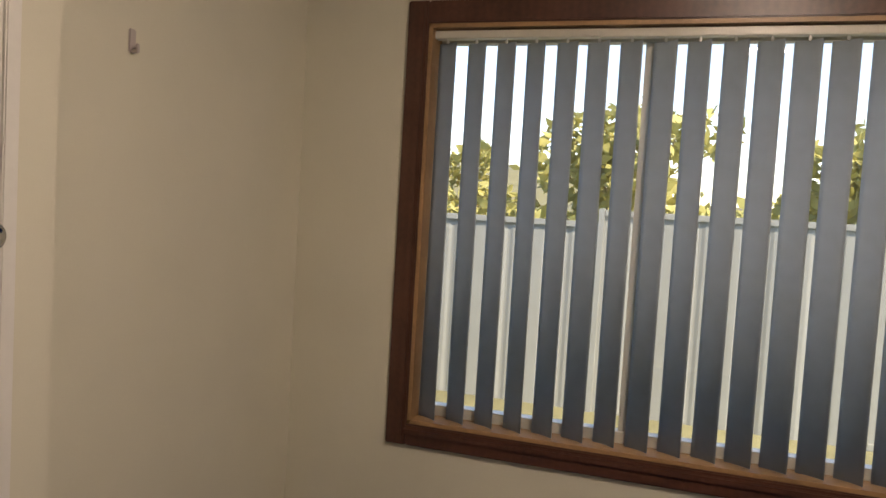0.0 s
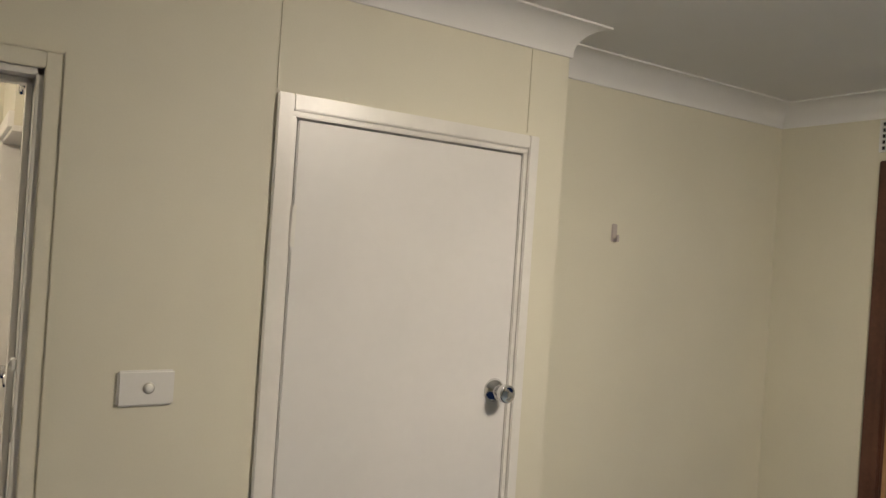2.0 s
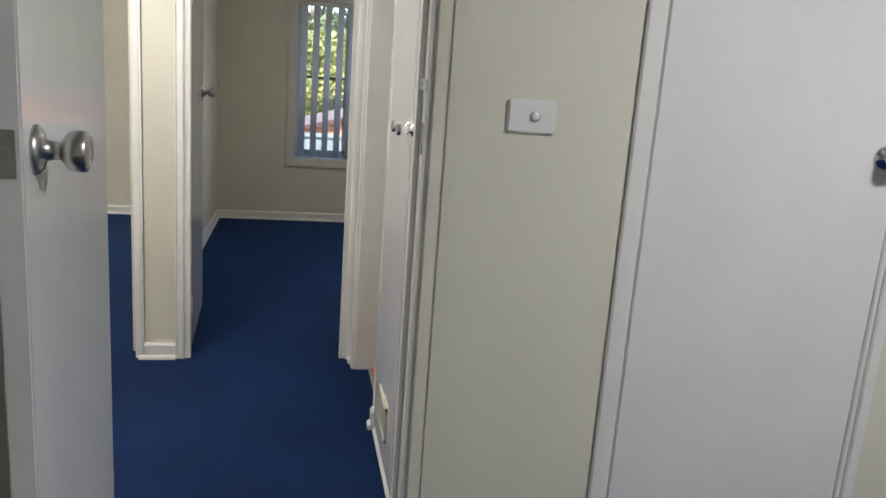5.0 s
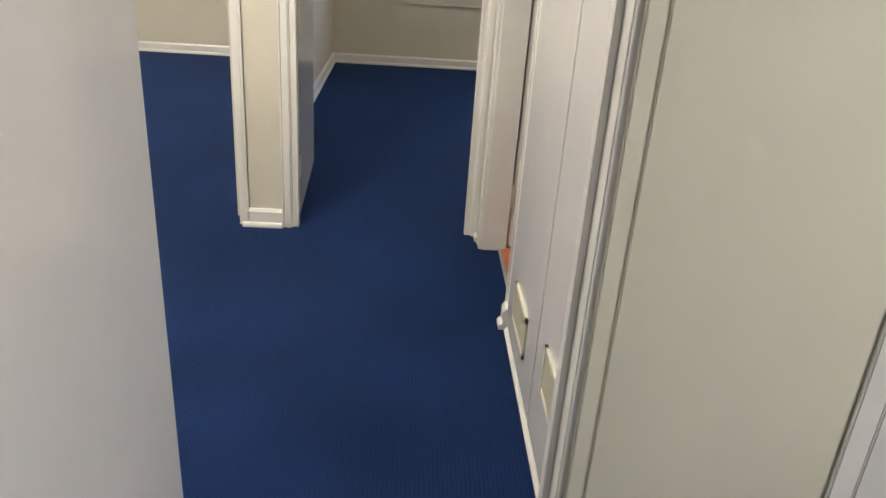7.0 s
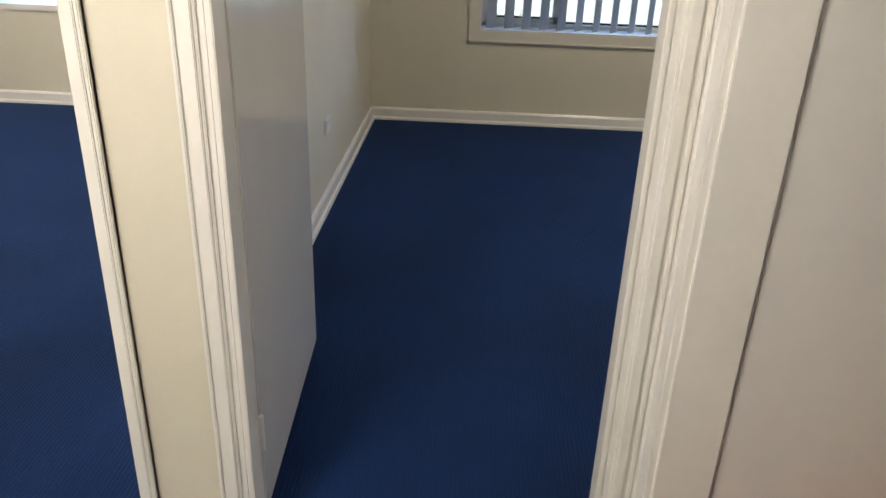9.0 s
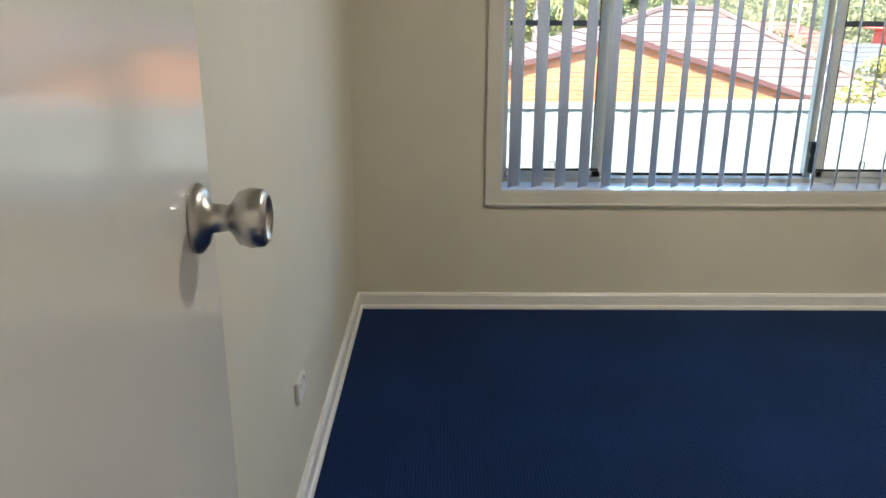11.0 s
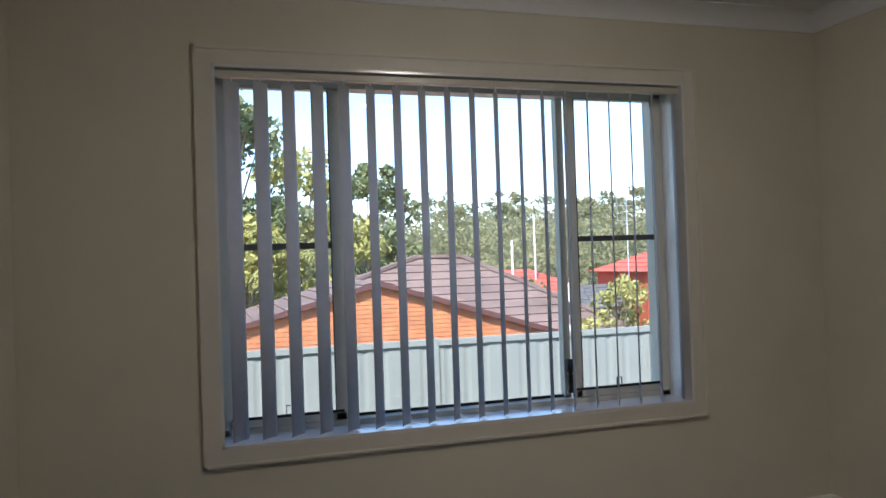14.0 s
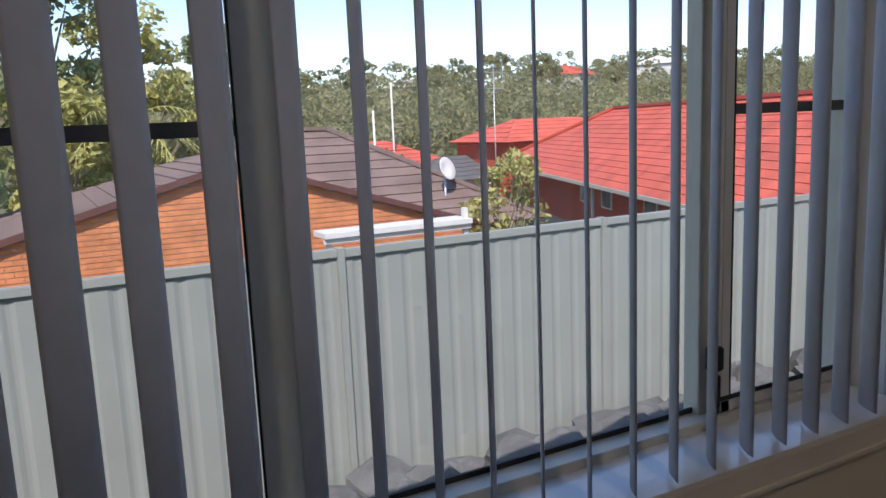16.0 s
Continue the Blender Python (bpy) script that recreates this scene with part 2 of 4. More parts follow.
# The unseen stretch past y 1.99 is added to shut out stray daylight.
wall("wall_east", "y", 3.58, 3.72, -2.3, 3.95, 0, 2.6, [WA], M_WALL, "cream painted wall with timber window")
wall("wall_south", "x", -2.3, -2.2, -1.3, 3.58, 0, 2.6, [], M_WALL, "plain cream painted wall behind the bedroom")
wall("wall_west", "y", -1.3, -1.2, -2.2, 1.8, 0, 2.6, [], M_WALL, "plain cream painted bedroom side wall")
wall("wall_hall_end", "y", -2.7, -2.6, 1.7, 3.925, 0, 2.6, [], M_WALL, "plain cream painted end wall of hall")
wall("wall_hall_west_south", "x", 1.70, 1.80, -2.6, -1.3, 0, 2.6, [], M_WALL, "plain cream painted hall wall")
wall("wall_hall_east_nib", "y", 0.905, 1.005, 3.065, 3.825, 0, 2.6, [(3.065, 3.685, 0, DB + 0.02)], M_WALL, "cream wall with bathroom doorway")
wall("wall_cupboard_nib", "y", 0.943, 1.003, 2.985, 3.065, 0, 2.6, [], M_WHITE, "white painted nib between cupboard and bathroom doorway")
wall("wall_cupboard_head", "y", 0.965, 1.02, 1.80, 2.985, 2.38, 2.6, [], M_WALL, "cream wall above hall cupboard")
wall("wall_cupboard_back", "y", 1.34, 1.38, 1.80, 2.985, 0, 2.6, [], M_WALL, "plain back of the hall cupboard")
wall("wall_bath_south", "x", 2.90, 2.985, 0.96, 2.6, 0, 2.6, [], M_WALL, "plain bathroom wall")
wall("wall_bath_end", "y", 2.6, 2.7, 2.90, 3.825, 0, 2.6, [], M_WALL, "plain bathroom end wall")
wall("wall_hall_north", "x", 3.825, 3.925, -3.4, 3.58, 0, 2.6, [(-1.02, -0.155, 0, DB + 0.02), (0.055, 0.865, 0, DB + 0.02)], M_WALLB, "cream wall with two open bedroom doorways")
wall("wall_divider", "y", -0.207, -0.165, 3.925, NY_, 0, 2.6, [], M_WALLB, "cream wall dividing the two bedrooms")
WB = (0.549, 2.70, 0.612, 2.128)
WC = (-2.75, -1.95, 0.621, 2.14)
wall("wall_north", "x", NY_, NY1, -3.6, 3.6, -1.5, 2.6, [WC, WB], M_WALLB, "stone coloured painted wall with wide window")
wall("wall_bedroom_east", "y", 3.49, 3.57, 3.925, NY_, 0, 2.6, [], M_WALLB, "plain stone coloured bedroom wall")
wall("wall_bedroom_west", "y", -3.18, -3.08, 3.925, NY_, 0, 2.6, [], M_WALLB, "plain stone coloured bedroom wall")
ROOM_A = [(-1.2, -2.2), (3.58, -2.2), (3.58, 1.89), (2.235, 1.89), (2.235, 1.70), (-1.2, 1.70)]
HALL = [(-2.6, 1.8), (0.905, 1.8), (0.905, 3.825), (-2.6, 3.825)]
ROOM_B = [(-0.165, 3.925), (3.49, 3.925), (3.49, NY_), (-0.165, NY_)]
ROOM_C = [(-3.08, 3.925), (-0.215, 3.925), (-0.215, NY_), (-3.08, NY_)]
COVE = [(0, 0), (0.085, 0)] + [(0.085 - 0.078 * math.sin(a), -0.006 - 0.078 * (1 - math.cos(a))) for a in [i * math.pi / 40 for i in range(0, 21)]] + [(0.007, -0.09), (0, -0.09)]
for nm, poly, z, lab in (("a", ROOM_A, CA, "first bedroom"), ("hall", HALL, CH, "hall"), ("b", ROOM_B, CB, "window bedroom"), ("c", ROOM_C, CB, "far bedroom")):
    xs, ys = [p[0] for p in poly], [p[1] for p in poly]
    tagged(box("ceiling_" + nm, (min(xs), min(ys), z), (max(xs), max(ys), z + 0.05), M_CEIL, kind="structure"), "white painted plasterboard ceiling of " + lab, "ceiling")
    cv = sweep("cornice_" + nm, poly, [(u, z + v) for u, v in COVE], M_CEIL, closed=True)
    tagged(cv, "white coved plaster cornice", "cornice")
    for p in cv.data.polygons:
        p.use_smooth = False
tagged(box("ceiling_bath", (0.96, 2.985, 2.40), (2.6, 3.8, 2.45), M_CEIL, kind="structure"), "white bathroom ceiling", "ceiling")

SKIRT = [(0, 0), (0.030, 0), (0.030, 0.010), (0.026, 0.018), (0.018, 0.022), (0.018, 0.070), (0.010, 0.082), (0, 0.082)]


def skirting(path):
    tagged(sweep("baseboard", path, SKIRT, M_WHITE), "white gloss painted skirting board", "skirting board")


skirting([(3.49, 3.925), (3.49, NY_), (-0.165, NY_), (-0.165, 3.925), (0.01, 3.925)])
skirting([(0.91, 3.925), (3.49, 3.925)])
skirting([(-0.215, NY_), (-3.08, NY_), (-3.08, 3.925), (-1.07, 3.925)])
skirting([(0.016, 3.825), (-0.159, 3.825)])
skirting([(-1.065, 3.825), (-2.6, 3.825), (-2.6, 1.8), (0.05, 1.8)])
skirting([(0.905, 3.75), (0.905, 3.81)])
skirting([(0.943, 2.985), (0.943, 3.045)])
skirting([(3.58, -2.2), (3.58, 1.89), (2.235, 1.89), (2.235, 1.70), (2.16, 1.70)])
skirting([(1.335, 1.70), (0.95, 1.70)])
skirting([(0.05, 1.70), (-1.2, 1.70), (-1.2, -2.2), (3.58, -2.2)])


def door_frame(name, axis, t0, t1, a, b, top, mat, w=0.062, sides=(True, True), stop=None):
    """Jamb lining and stepped architraves round an opening from a to b in a wall from t0 to t1."""
    items = [((a, t0 - 0.004, 0), (a + 0.02, t1 + 0.004, top)), ((b - 0.02, t0 - 0.004, 0), (b, t1 + 0.004, top)), ((a, t0 - 0.004, top - 0.02), (b, t1 + 0.004, top))]
    if stop is not None:
        s0, s1 = stop
        items += [((a + 0.02, s0, 0), (a + 0.032, s1, top - 0.02)), ((b - 0.032, s0, 0), (b - 0.02, s1, top - 0.02)), ((a + 0.02, s0, top - 0.032), (b - 0.02, s1, top - 0.02))]
    for side, on in zip((t0, t1), sides):
        if not on:
            continue
        sg = -1 if side == t0 else 1
        for d0, d1, th in ((0.0, w, 0.012), (w * 0.12, w * 0.62, 0.018), (w * 0.82, w, 0.020)):
            y0, y1 = sorted((side, side + sg * th))
            e = 0.006
            items += [((a + e - d1, y0, 0), (a + e - d0, y1, top - e + d1)), ((b - e + d0, y0, 0), (b - e + d1, y1, top - e + d1)), ((a + e - d0, y0, top - e + d0), (b - e + d0, y1, top - e + d1))]
    if axis == "y":
        items = [((p[1], p[0], p[2]), (q[1], q[0], q[2])) for p, q in items]
    ob = boxes(name, items, mat, bevel=0.002, kind="structure")
    return tagged(ob, "white gloss painted timber door frame", "door frame")


door_frame("door_frame_bedroom", "x", 1.70, 1.80, 0.135, 0.88, DA + 0.02, M_WHITE, 0.04, sides=(False, True), stop=(1.745, 1.78))
tagged(boxes("trim_bedroom_door", [((0.874, 1.684, 0), (0.914, 1.70, DA + 0.054)), ((0.906, 1.678, 0), (0.914, 1.70, DA + 0.054)), ((0.101, 1.684, 0), (0.141, 1.70, DA + 0.054)), ((0.141, 1.684, DA + 0.014), (0.874, 1.70, DA + 0.054)), ((0.101, 1.678, DA + 0.046), (0.906, 1.70, DA + 0.0535))], M_WALL, bevel=0.002, kind="structure"), "cream painted architrave round the bedroom doorway", "architrave")
tagged(boxes("door_frame_closet", [((1.385, 1.698, 0), (1.405, 1.804, DA)), ((2.085, 1.698, 0), (2.105, 1.804, DA)), ((1.385, 1.698, DA), (2.105, 1.804, DA + 0.02)),
    ((1.352, 1.688, 0), (1.391, 1.70, DA + 0.052)), ((2.099, 1.688, 0), (2.134, 1.70, DA + 0.052)), ((1.391, 1.688, DA + 0.014), (2.099, 1.70, DA + 0.052))], M_WHITE, bevel=0.003, kind="structure"), "narrow flat white painted closet door frame", "door frame")
door_frame("door_frame_window_bedroom", "x", 3.825, 3.925, 0.055, 0.865, DB + 0.02, M_WHITE, 0.045, stop=(3.82, 3.855))
door_frame("door_frame_far_bedroom", "x", 3.825, 3.925, -1.02, -0.155, DB + 0.02, M_WHITE, 0.03)
tagged(boxes("door_frame_bathroom", [((0.901, 3.665, 0), (1.009, 3.685, DB + 0.02)), ((0.901, 3.066, DB), (1.009, 3.665, DB + 0.02)), ((0.887, 3.672, 0), (0.905, 3.735, DB + 0.07)), ((0.883, 3.72, 0), (0.905, 3.735, DB + 0.07)), ((0.887, 3.066, DB + 0.014), (0.905, 3.672, DB + 0.07)), ((0.938, 3.045, 0), (0.99, 3.068, DB))], M_WHITE, bevel=0.002, kind="structure"), "white gloss painted bathroom door frame", "door frame")
# thin cover joints in the wall over the closet
tagged(boxes("trim", [((1.350, 1.697, DA + 0.06), (1.356, 1.70, CA - 0.09)), ((2.093, 1.697, DA + 0.06), (2.098, 1.70, CA - 0.09))], M_VENT, kind="structure"), "thin vertical panel joints above the closet door", "trim")


# ---- doors ----
KNOB_BALL = [(0.033, 0), (0.033, 0.004), (0.026, 0.010), (0.014, 0.014), (0.012, 0.030), (0.016, 0.034), (0.025, 0.040), (0.028, 0.050), (0.027, 0.062), (0.021, 0.067), (0.019, 0.064), (0.010, 0.062)]
KNOB_FLARE = [(0.027, 0), (0.027, 0.004), (0.021, 0.010), (0.012, 0.014), (0.011, 0.024), (0.015, 0.028), (0.021, 0.046), (0.021, 0.058), (0.018, 0.060), (0.014, 0.056), (0.008, 0.055)]

KNOB_CLOSET = [(r * 1.2, h * 1.12) for r, h in KNOB_FLARE]


def knob(parent, x, y, z, out, prof, mat):
    rx = 90 if out < 0 else -90
    return lathe("knob", prof, mat, parent, pose(x, y, z, rx))


def hinge(parent, x, y, z):
    return boxes("hinge", [((x - 0.004, y - 0.006, z - 0.05), (x + 0.010, y + 0.004, z + 0.05))], M_WHITE, parent, 0.002)


def door(m, w, h, label, prof, kmat, mat, knob_z=1.335, plate=False, th=0.036, both=True, inset=0.062):
    """A flush leaf hinged at the local origin, along +x; its faces look to -y and +y."""
    d = thing("door", m, label, "door")
    box("leaf", (0.002, 0, 0.015), (w, th, h), mat, d, 0.003)
    knob(d, w - inset, 0, knob_z, -1, prof, kmat)
    if both:
        knob(d, w - inset, th, knob_z, 1, prof, kmat)
    if plate:
        boxes("latch_plate", [((w, 0.008, knob_z - 0.03), (w + 0.002, 0.028, knob_z + 0.03)), ((w, 0.013, knob_z - 0.008), (w + 0.008, 0.023, knob_z + 0.008))], M_STEEL, d, 0.001)
    for z in (0.25, h - 0.25):
        hinge(d, 0, 0, z)
    return d


door(pose(1.407, 1.700, 0, 0, 0, 0), 0.676, DA - 0.006, "closed white flush closet door with chrome knob", KNOB_CLOSET, M_CHROME, M_DOORB, 1.350, both=False, inset=0.046)
door(pose(0.160, 1.700, 0, 0, 0, -85), 0.68, DA - 0.008, "white flush bedroom door standing open into the room", KNOB_BALL, M_STEEL, M_DOOR, 1.335, plate=True)
door(pose(0.078, 3.930, 0, 0, 0, 92.8), 0.80, DB - 0.006, "white gloss flush bedroom door standing wide open", KNOB_BALL, M_STEEL, M_DOOR, 1.30)
door(pose(-1.0, 3.930, 0, 0, 0, 116), 0.75, DB - 0.006, "white gloss flush door of far bedroom, open", KNOB_BALL, M_STEEL, M_DOOR, 1.30)
door(pose(1.012, 3.674, 0, 0, 0, 2), 0.60, DB - 0.006, "white painted bathroom door standing open", KNOB_BALL, M_STEEL, M_DOORB, 1.30)

# strike plates and bolt keep on the bedroom jamb
st = thing("strike_plate", pose(0.86, 1.722, 1.33), "steel strike plate on white door jamb", "strike plate")
boxes("plate", [((-0.0025, -0.012, -0.035), (0, 0.012, 0.035))], M_STEEL, st, 0.0008)
bk = thing("bolt_keep", pose(0.86, 1.712, 1.45), "small white bolt keep on door jamb", "bolt")
boxes("keep", [((-0.010, -0.012, -0.012), (0, 0.012, 0.012)), ((-0.014, -0.006, -0.006), (-0.010, 0.006, 0.006))], M_PLASTIC, bk, 0.002)

# ---- hall cupboard ----
cup = thing("linen_cupboard", pose(0.948, 1.80, 0), "white built-in hall linen cupboard with four doors", "cupboard")
boxes("frame", [((0, 0.0, 0.0), (0.05, 0.055, 2.38)), ((0, 1.135, 0), (0.05, 1.185, 2.38)), ((0, 0.055, 1.985), (0.05, 1.135, 2.03)), ((0, 0.055, 2.345), (0.05, 1.135, 2.38)), ((0, 0.055, 0.0), (0.05, 1.135, 0.06)), ((0.05, 0, 0), (0.06, 1.185, 2.38))], M_WHITE, cup, 0.002)
boxes("floor_bead", [((-0.018, 0.0, 0.0), (0.0, 1.17, 0.022))], M_WHITE, cup, 0.006)
for y0, y1, kn, vz in ((0.058, 0.565, 0.50, 0.27), (0.571, 1.132, 0.63, 0.17)):
    for z0, z1, kz in ((0.064, 1.982, 1.31), (2.034, 2.342, 2.10)):
        dr = box("door", (-0.018, y0, z0), (0.001, y1, z1), M_DOOR, cup, 0.003)
        kb = lathe("knob", [(r * 0.85, h_ * 0.9) for r, h_ in KNOB_FLARE], M_CHROME, dr, pose(-0.018, kn, kz, 0, -90, 0))
    vc = (y0 + y1) / 2
    bm = bmesh.new()
    for a_, b_ in (((-0.026, vc - 0.125, vz), (-0.018, vc + 0.125, vz + 0.012)), ((-0.026, vc - 0.125, vz + 0.118), (-0.018, vc + 0.125, vz + 0.13)), ((-0.026, vc - 0.125, vz), (-0.018, vc - 0.110, vz + 0.13)), ((-0.026, vc + 0.110, vz), (-0.018, vc + 0.125, vz + 0.13))):
        add_box(bm, a_, b_)
    for i in range(18):
        yy = vc - 0.106 + i * 0.0122
        add_box(bm, (-0.024, yy, vz + 0.01), (-0.018, yy + 0.006, vz + 0.12))
    put("vent", bm, M_VENT, cup)

# ---- switch, hooks, outlet, wall vent ----
sw = thing("light_switch", pose(1.1045, 1.70, 1.396), "white plastic single light switch on cream wall", "light switch")
box("plate", (-0.058, -0.010, -0.038), (0.058, 0, 0.038), M_PLASTIC, sw, 0.004)
lathe("rocker", [(0.0095, 0), (0.0095, 0.003), (0.0075, 0.005)], M_PLASTIC, sw, pose(0.005, -0.010, 0.0, 90))
lathe("rocker_rim", [(0.0125, 0), (0.0125, 0.001), (0.0095, 0.0015)], M_STEEL, sw, pose(0.005, -0.0098, 0.0, 90))


def hook(m):
    h = thing("wall_hook", m, "small white adhesive plastic hook on wall", "hook", "wall hooks")
    box("backplate", (-0.013, -0.005, -0.03), (0.013, 0, 0.032), M_HOOK, h, 0.003)
    boxes("peg", [((-0.006, -0.022, -0.030), (0.006, -0.004, -0.020)), ((-0.006, -0.024, -0.030), (0.006, -0.018, -0.006))], M_HOOK, h, 0.002)
    return h


hk = hook(pose(2.657, 1.89, 1.829))
copy_thing(hk, pose(-0.165, 6.114, 2.108, 0, 0, 90))
ol = thing("power_outlet", pose(-0.165, 6.06, 0.385, 0, 0, 90), "white plastic power outlet on bedroom wall", "outlet")
box("plate", (-0.058, -0.012, -0.037), (0.058, 0, 0.037), M_PLASTIC, ol, 0.004)
for sx in (-0.03, 0.03):
    box("switch", (sx - 0.005, -0.016, 0.010), (sx + 0.005, -0.011, 0.026), M_PLASTIC, ol, 0.001)

av = thing("air_vent", pose(3.58, 1.375, 2.255), "white plaster wall vent with square grid holes", "vent")
bm = bmesh.new()
NY, NZ, PY = 10, 5, 0.022
for i in range(NY + 1):
    yy = -0.11 + i * PY
    add_box(bm, (-0.010, yy - 0.004, -0.055), (-0.002, yy + 0.004, 0.055))
for j in range(NZ + 1):
    zz = -0.055 + j * PY
    add_box(bm, (-0.0095, -0.114, zz - 0.004), (-0.0025, 0.114, zz + 0.004))
put("grille", bm, M_CEIL, av)
# Black sheet stands in for the shade inside the grid holes.
box("hole_shade", (-0.002, -0.114, -0.059), (0, 0.114, 0.059), M_BLACK, av)


# ---- ceiling lamps, and one added fill light ----
def ceiling_lamp(x, y, z, where, mat):
    l = thing("ceiling_lamp", pose(x, y, z), "round opal glass ceiling light, switched on, in " + where, "ceiling light", "ceiling lights")
    lathe("base", [(0.175, 0), (0.175, -0.018), (0.165, -0.022)], M_WHITE, l)
    lathe("shade", [(0.165, -0.021), (0.160, -0.045), (0.13, -0.070), (0.08, -0.086), (0.02, -0.092)], mat, l)


ceiling_lamp(1.72, 5.97, CB, "window bedroom", M_LAMPB)
ceiling_lamp(2.1, 0.2, CA, "first bedroom", M_LAMP)
ceiling_lamp(-0.3, 2.8, CH, "hall", M_LAMPH)
# No fitting is known here; this lamp is added to brighten the far bedroom.
ceiling_lamp(-1.9, 5.8, CB, "far bedroom", M_LAMPH)


# ---- windows ----
def blade_mesh(name, width, z0, z1, mat, bow=0.006):
    bm = bmesh.new()
    n = 6
    rows = []
    for z in (z0, z1):
        f, b = [], []
        for i in range(n + 1):
            u = i / n - 0.5
            yb = bow * (1 - 4 * u * u)
            f.append(bm.verts.new((u * width, yb, z)))
            b.append(bm.verts.new((u * width, yb + 0.0012, z)))
        rows.append((f, b))
    (f0, b0), (f1, b1) = rows
    for i in range(n):
        bm.faces.new((f0[i], f0[i + 1], f1[i + 1], f1[i]))
        bm.faces.new((b0[i + 1], b0[i], b1[i], b1[i + 1]))
        bm.faces.new((f0[i + 1], f0[i], b0[i], b0[i + 1]))
        bm.faces.new((f1[i], f1[i + 1], b1[i + 1], b1[i]))
    bm.faces.new((f0[0], f1[0], b1[0], b0[0]))
    bm.faces.new((f0[n], b0[n], b1[n], f1[n]))
    bmesh.ops.recalc_face_normals(bm, faces=bm.faces)
    me = bpy.data.meshes.new(name)
    bm.to_mesh(me)
    bm.free()
    me.materials.append(mat)
    for p in me.polygons:
        p.use_smooth = abs(p.normal.z) < 0.5
    return me


def vertical_blind(m, width, top, low, spots, angle, mat, label, jitter=3.0, seed=1, turn=0.0):
    """Local frame: x along the window, y to the outside, origin at floor level below the window's start."""
    b = thing("vertical_blind", m, label, "blind")
    boxes("head_rail", [((0.005, -0.018, top - 0.032), (width - 0.005, 0.022, top - 0.004))], M_ALU, b, 0.003)
    rng = random.Random(seed)
    me = blade_mesh("slat", 0.089, low, top - 0.045, mat)
    clips = bmesh.new()
    for s in spots:
        an = angle + turn * s / width + rng.uniform(-jitter, jitter)
        o = new("slat", me)
        o.parent = b
        o.matrix_basis = pose(s, 0, 0, 0, rng.uniform(-0.12, 0.12), an)
        add_box(clips, (s - 0.004, -0.004, top - 0.048), (s + 0.004, 0.004, top - 0.030))
    put("clips", clips, M_PLASTIC, b, kind="stuff")
    return b


def pane(parent, a, b):
    g = box("pane", a, b, M_GLASS, parent)
    g.visible_shadow = False
    return g


# window of the last bedroom: white architrave, reveal and sill, sliding aluminium sashes
x0, x1, z0, z1 = WB
aw, F = 0.07, NY_
wb = thing("window_1", pose(0, 0, 0), "wide cream aluminium sliding window with white timber surround", "window")
wb["kind"] = "structure"
boxes("architrave", [((x0 - aw, F - 0.014, z0 - aw), (x0, F, z1 + aw)), ((x1, F - 0.014, z0 - aw), (x1 + aw, F, z1 + aw)), ((x0, F - 0.014, z1), (x1, F, z1 + aw)), ((x0, F - 0.014, z0 - aw), (x1, F, z0)),
    ((x0 - aw, F - 0.020, z0 - aw), (x0 - aw + 0.014, F - 0.010, z1 + aw)), ((x1 + aw - 0.014, F - 0.020, z0 - aw), (x1 + aw, F - 0.010, z1 + aw)), ((x0 - aw, F - 0.020, z1 + aw - 0.014), (x1 + aw, F - 0.010, z1 + aw)), ((x0 - aw, F - 0.020, z0 - aw), (x1 + aw, F - 0.010, z0 - aw + 0.014))], M_ARCH, wb, 0.002)
boxes("reveal", [((x0, F - 0.012, z0), (x0 + 0.012, NYr, z1)), ((x1 - 0.012, F - 0.012, z0), (x1, NYr, z1)), ((x0, F - 0.012, z1 - 0.012), (x1, NYr, z1)), ((x0, F - 0.012, z0), (x1, NYr, z0 + 0.012))], M_SILL, wb, 0.001)
S = (NY_ + 0.195)
boxes("frame", [((x0, NYf, z0), (x0 + 0.035, NY1, z1)), ((x1 - 0.06, NYf, z0), (x1, NY1, z1)), ((x0, NYf, z1 - 0.04), (x1, NY1, z1)), ((x0, NYf, z0), (x1, NY1, z0 + 0.035)), ((1.080, NYg, z0), (1.125, NY1, z1)), ((2.135, NYg, z0), (2.170, NY1, z1))], M_ALU, wb, 0.002)
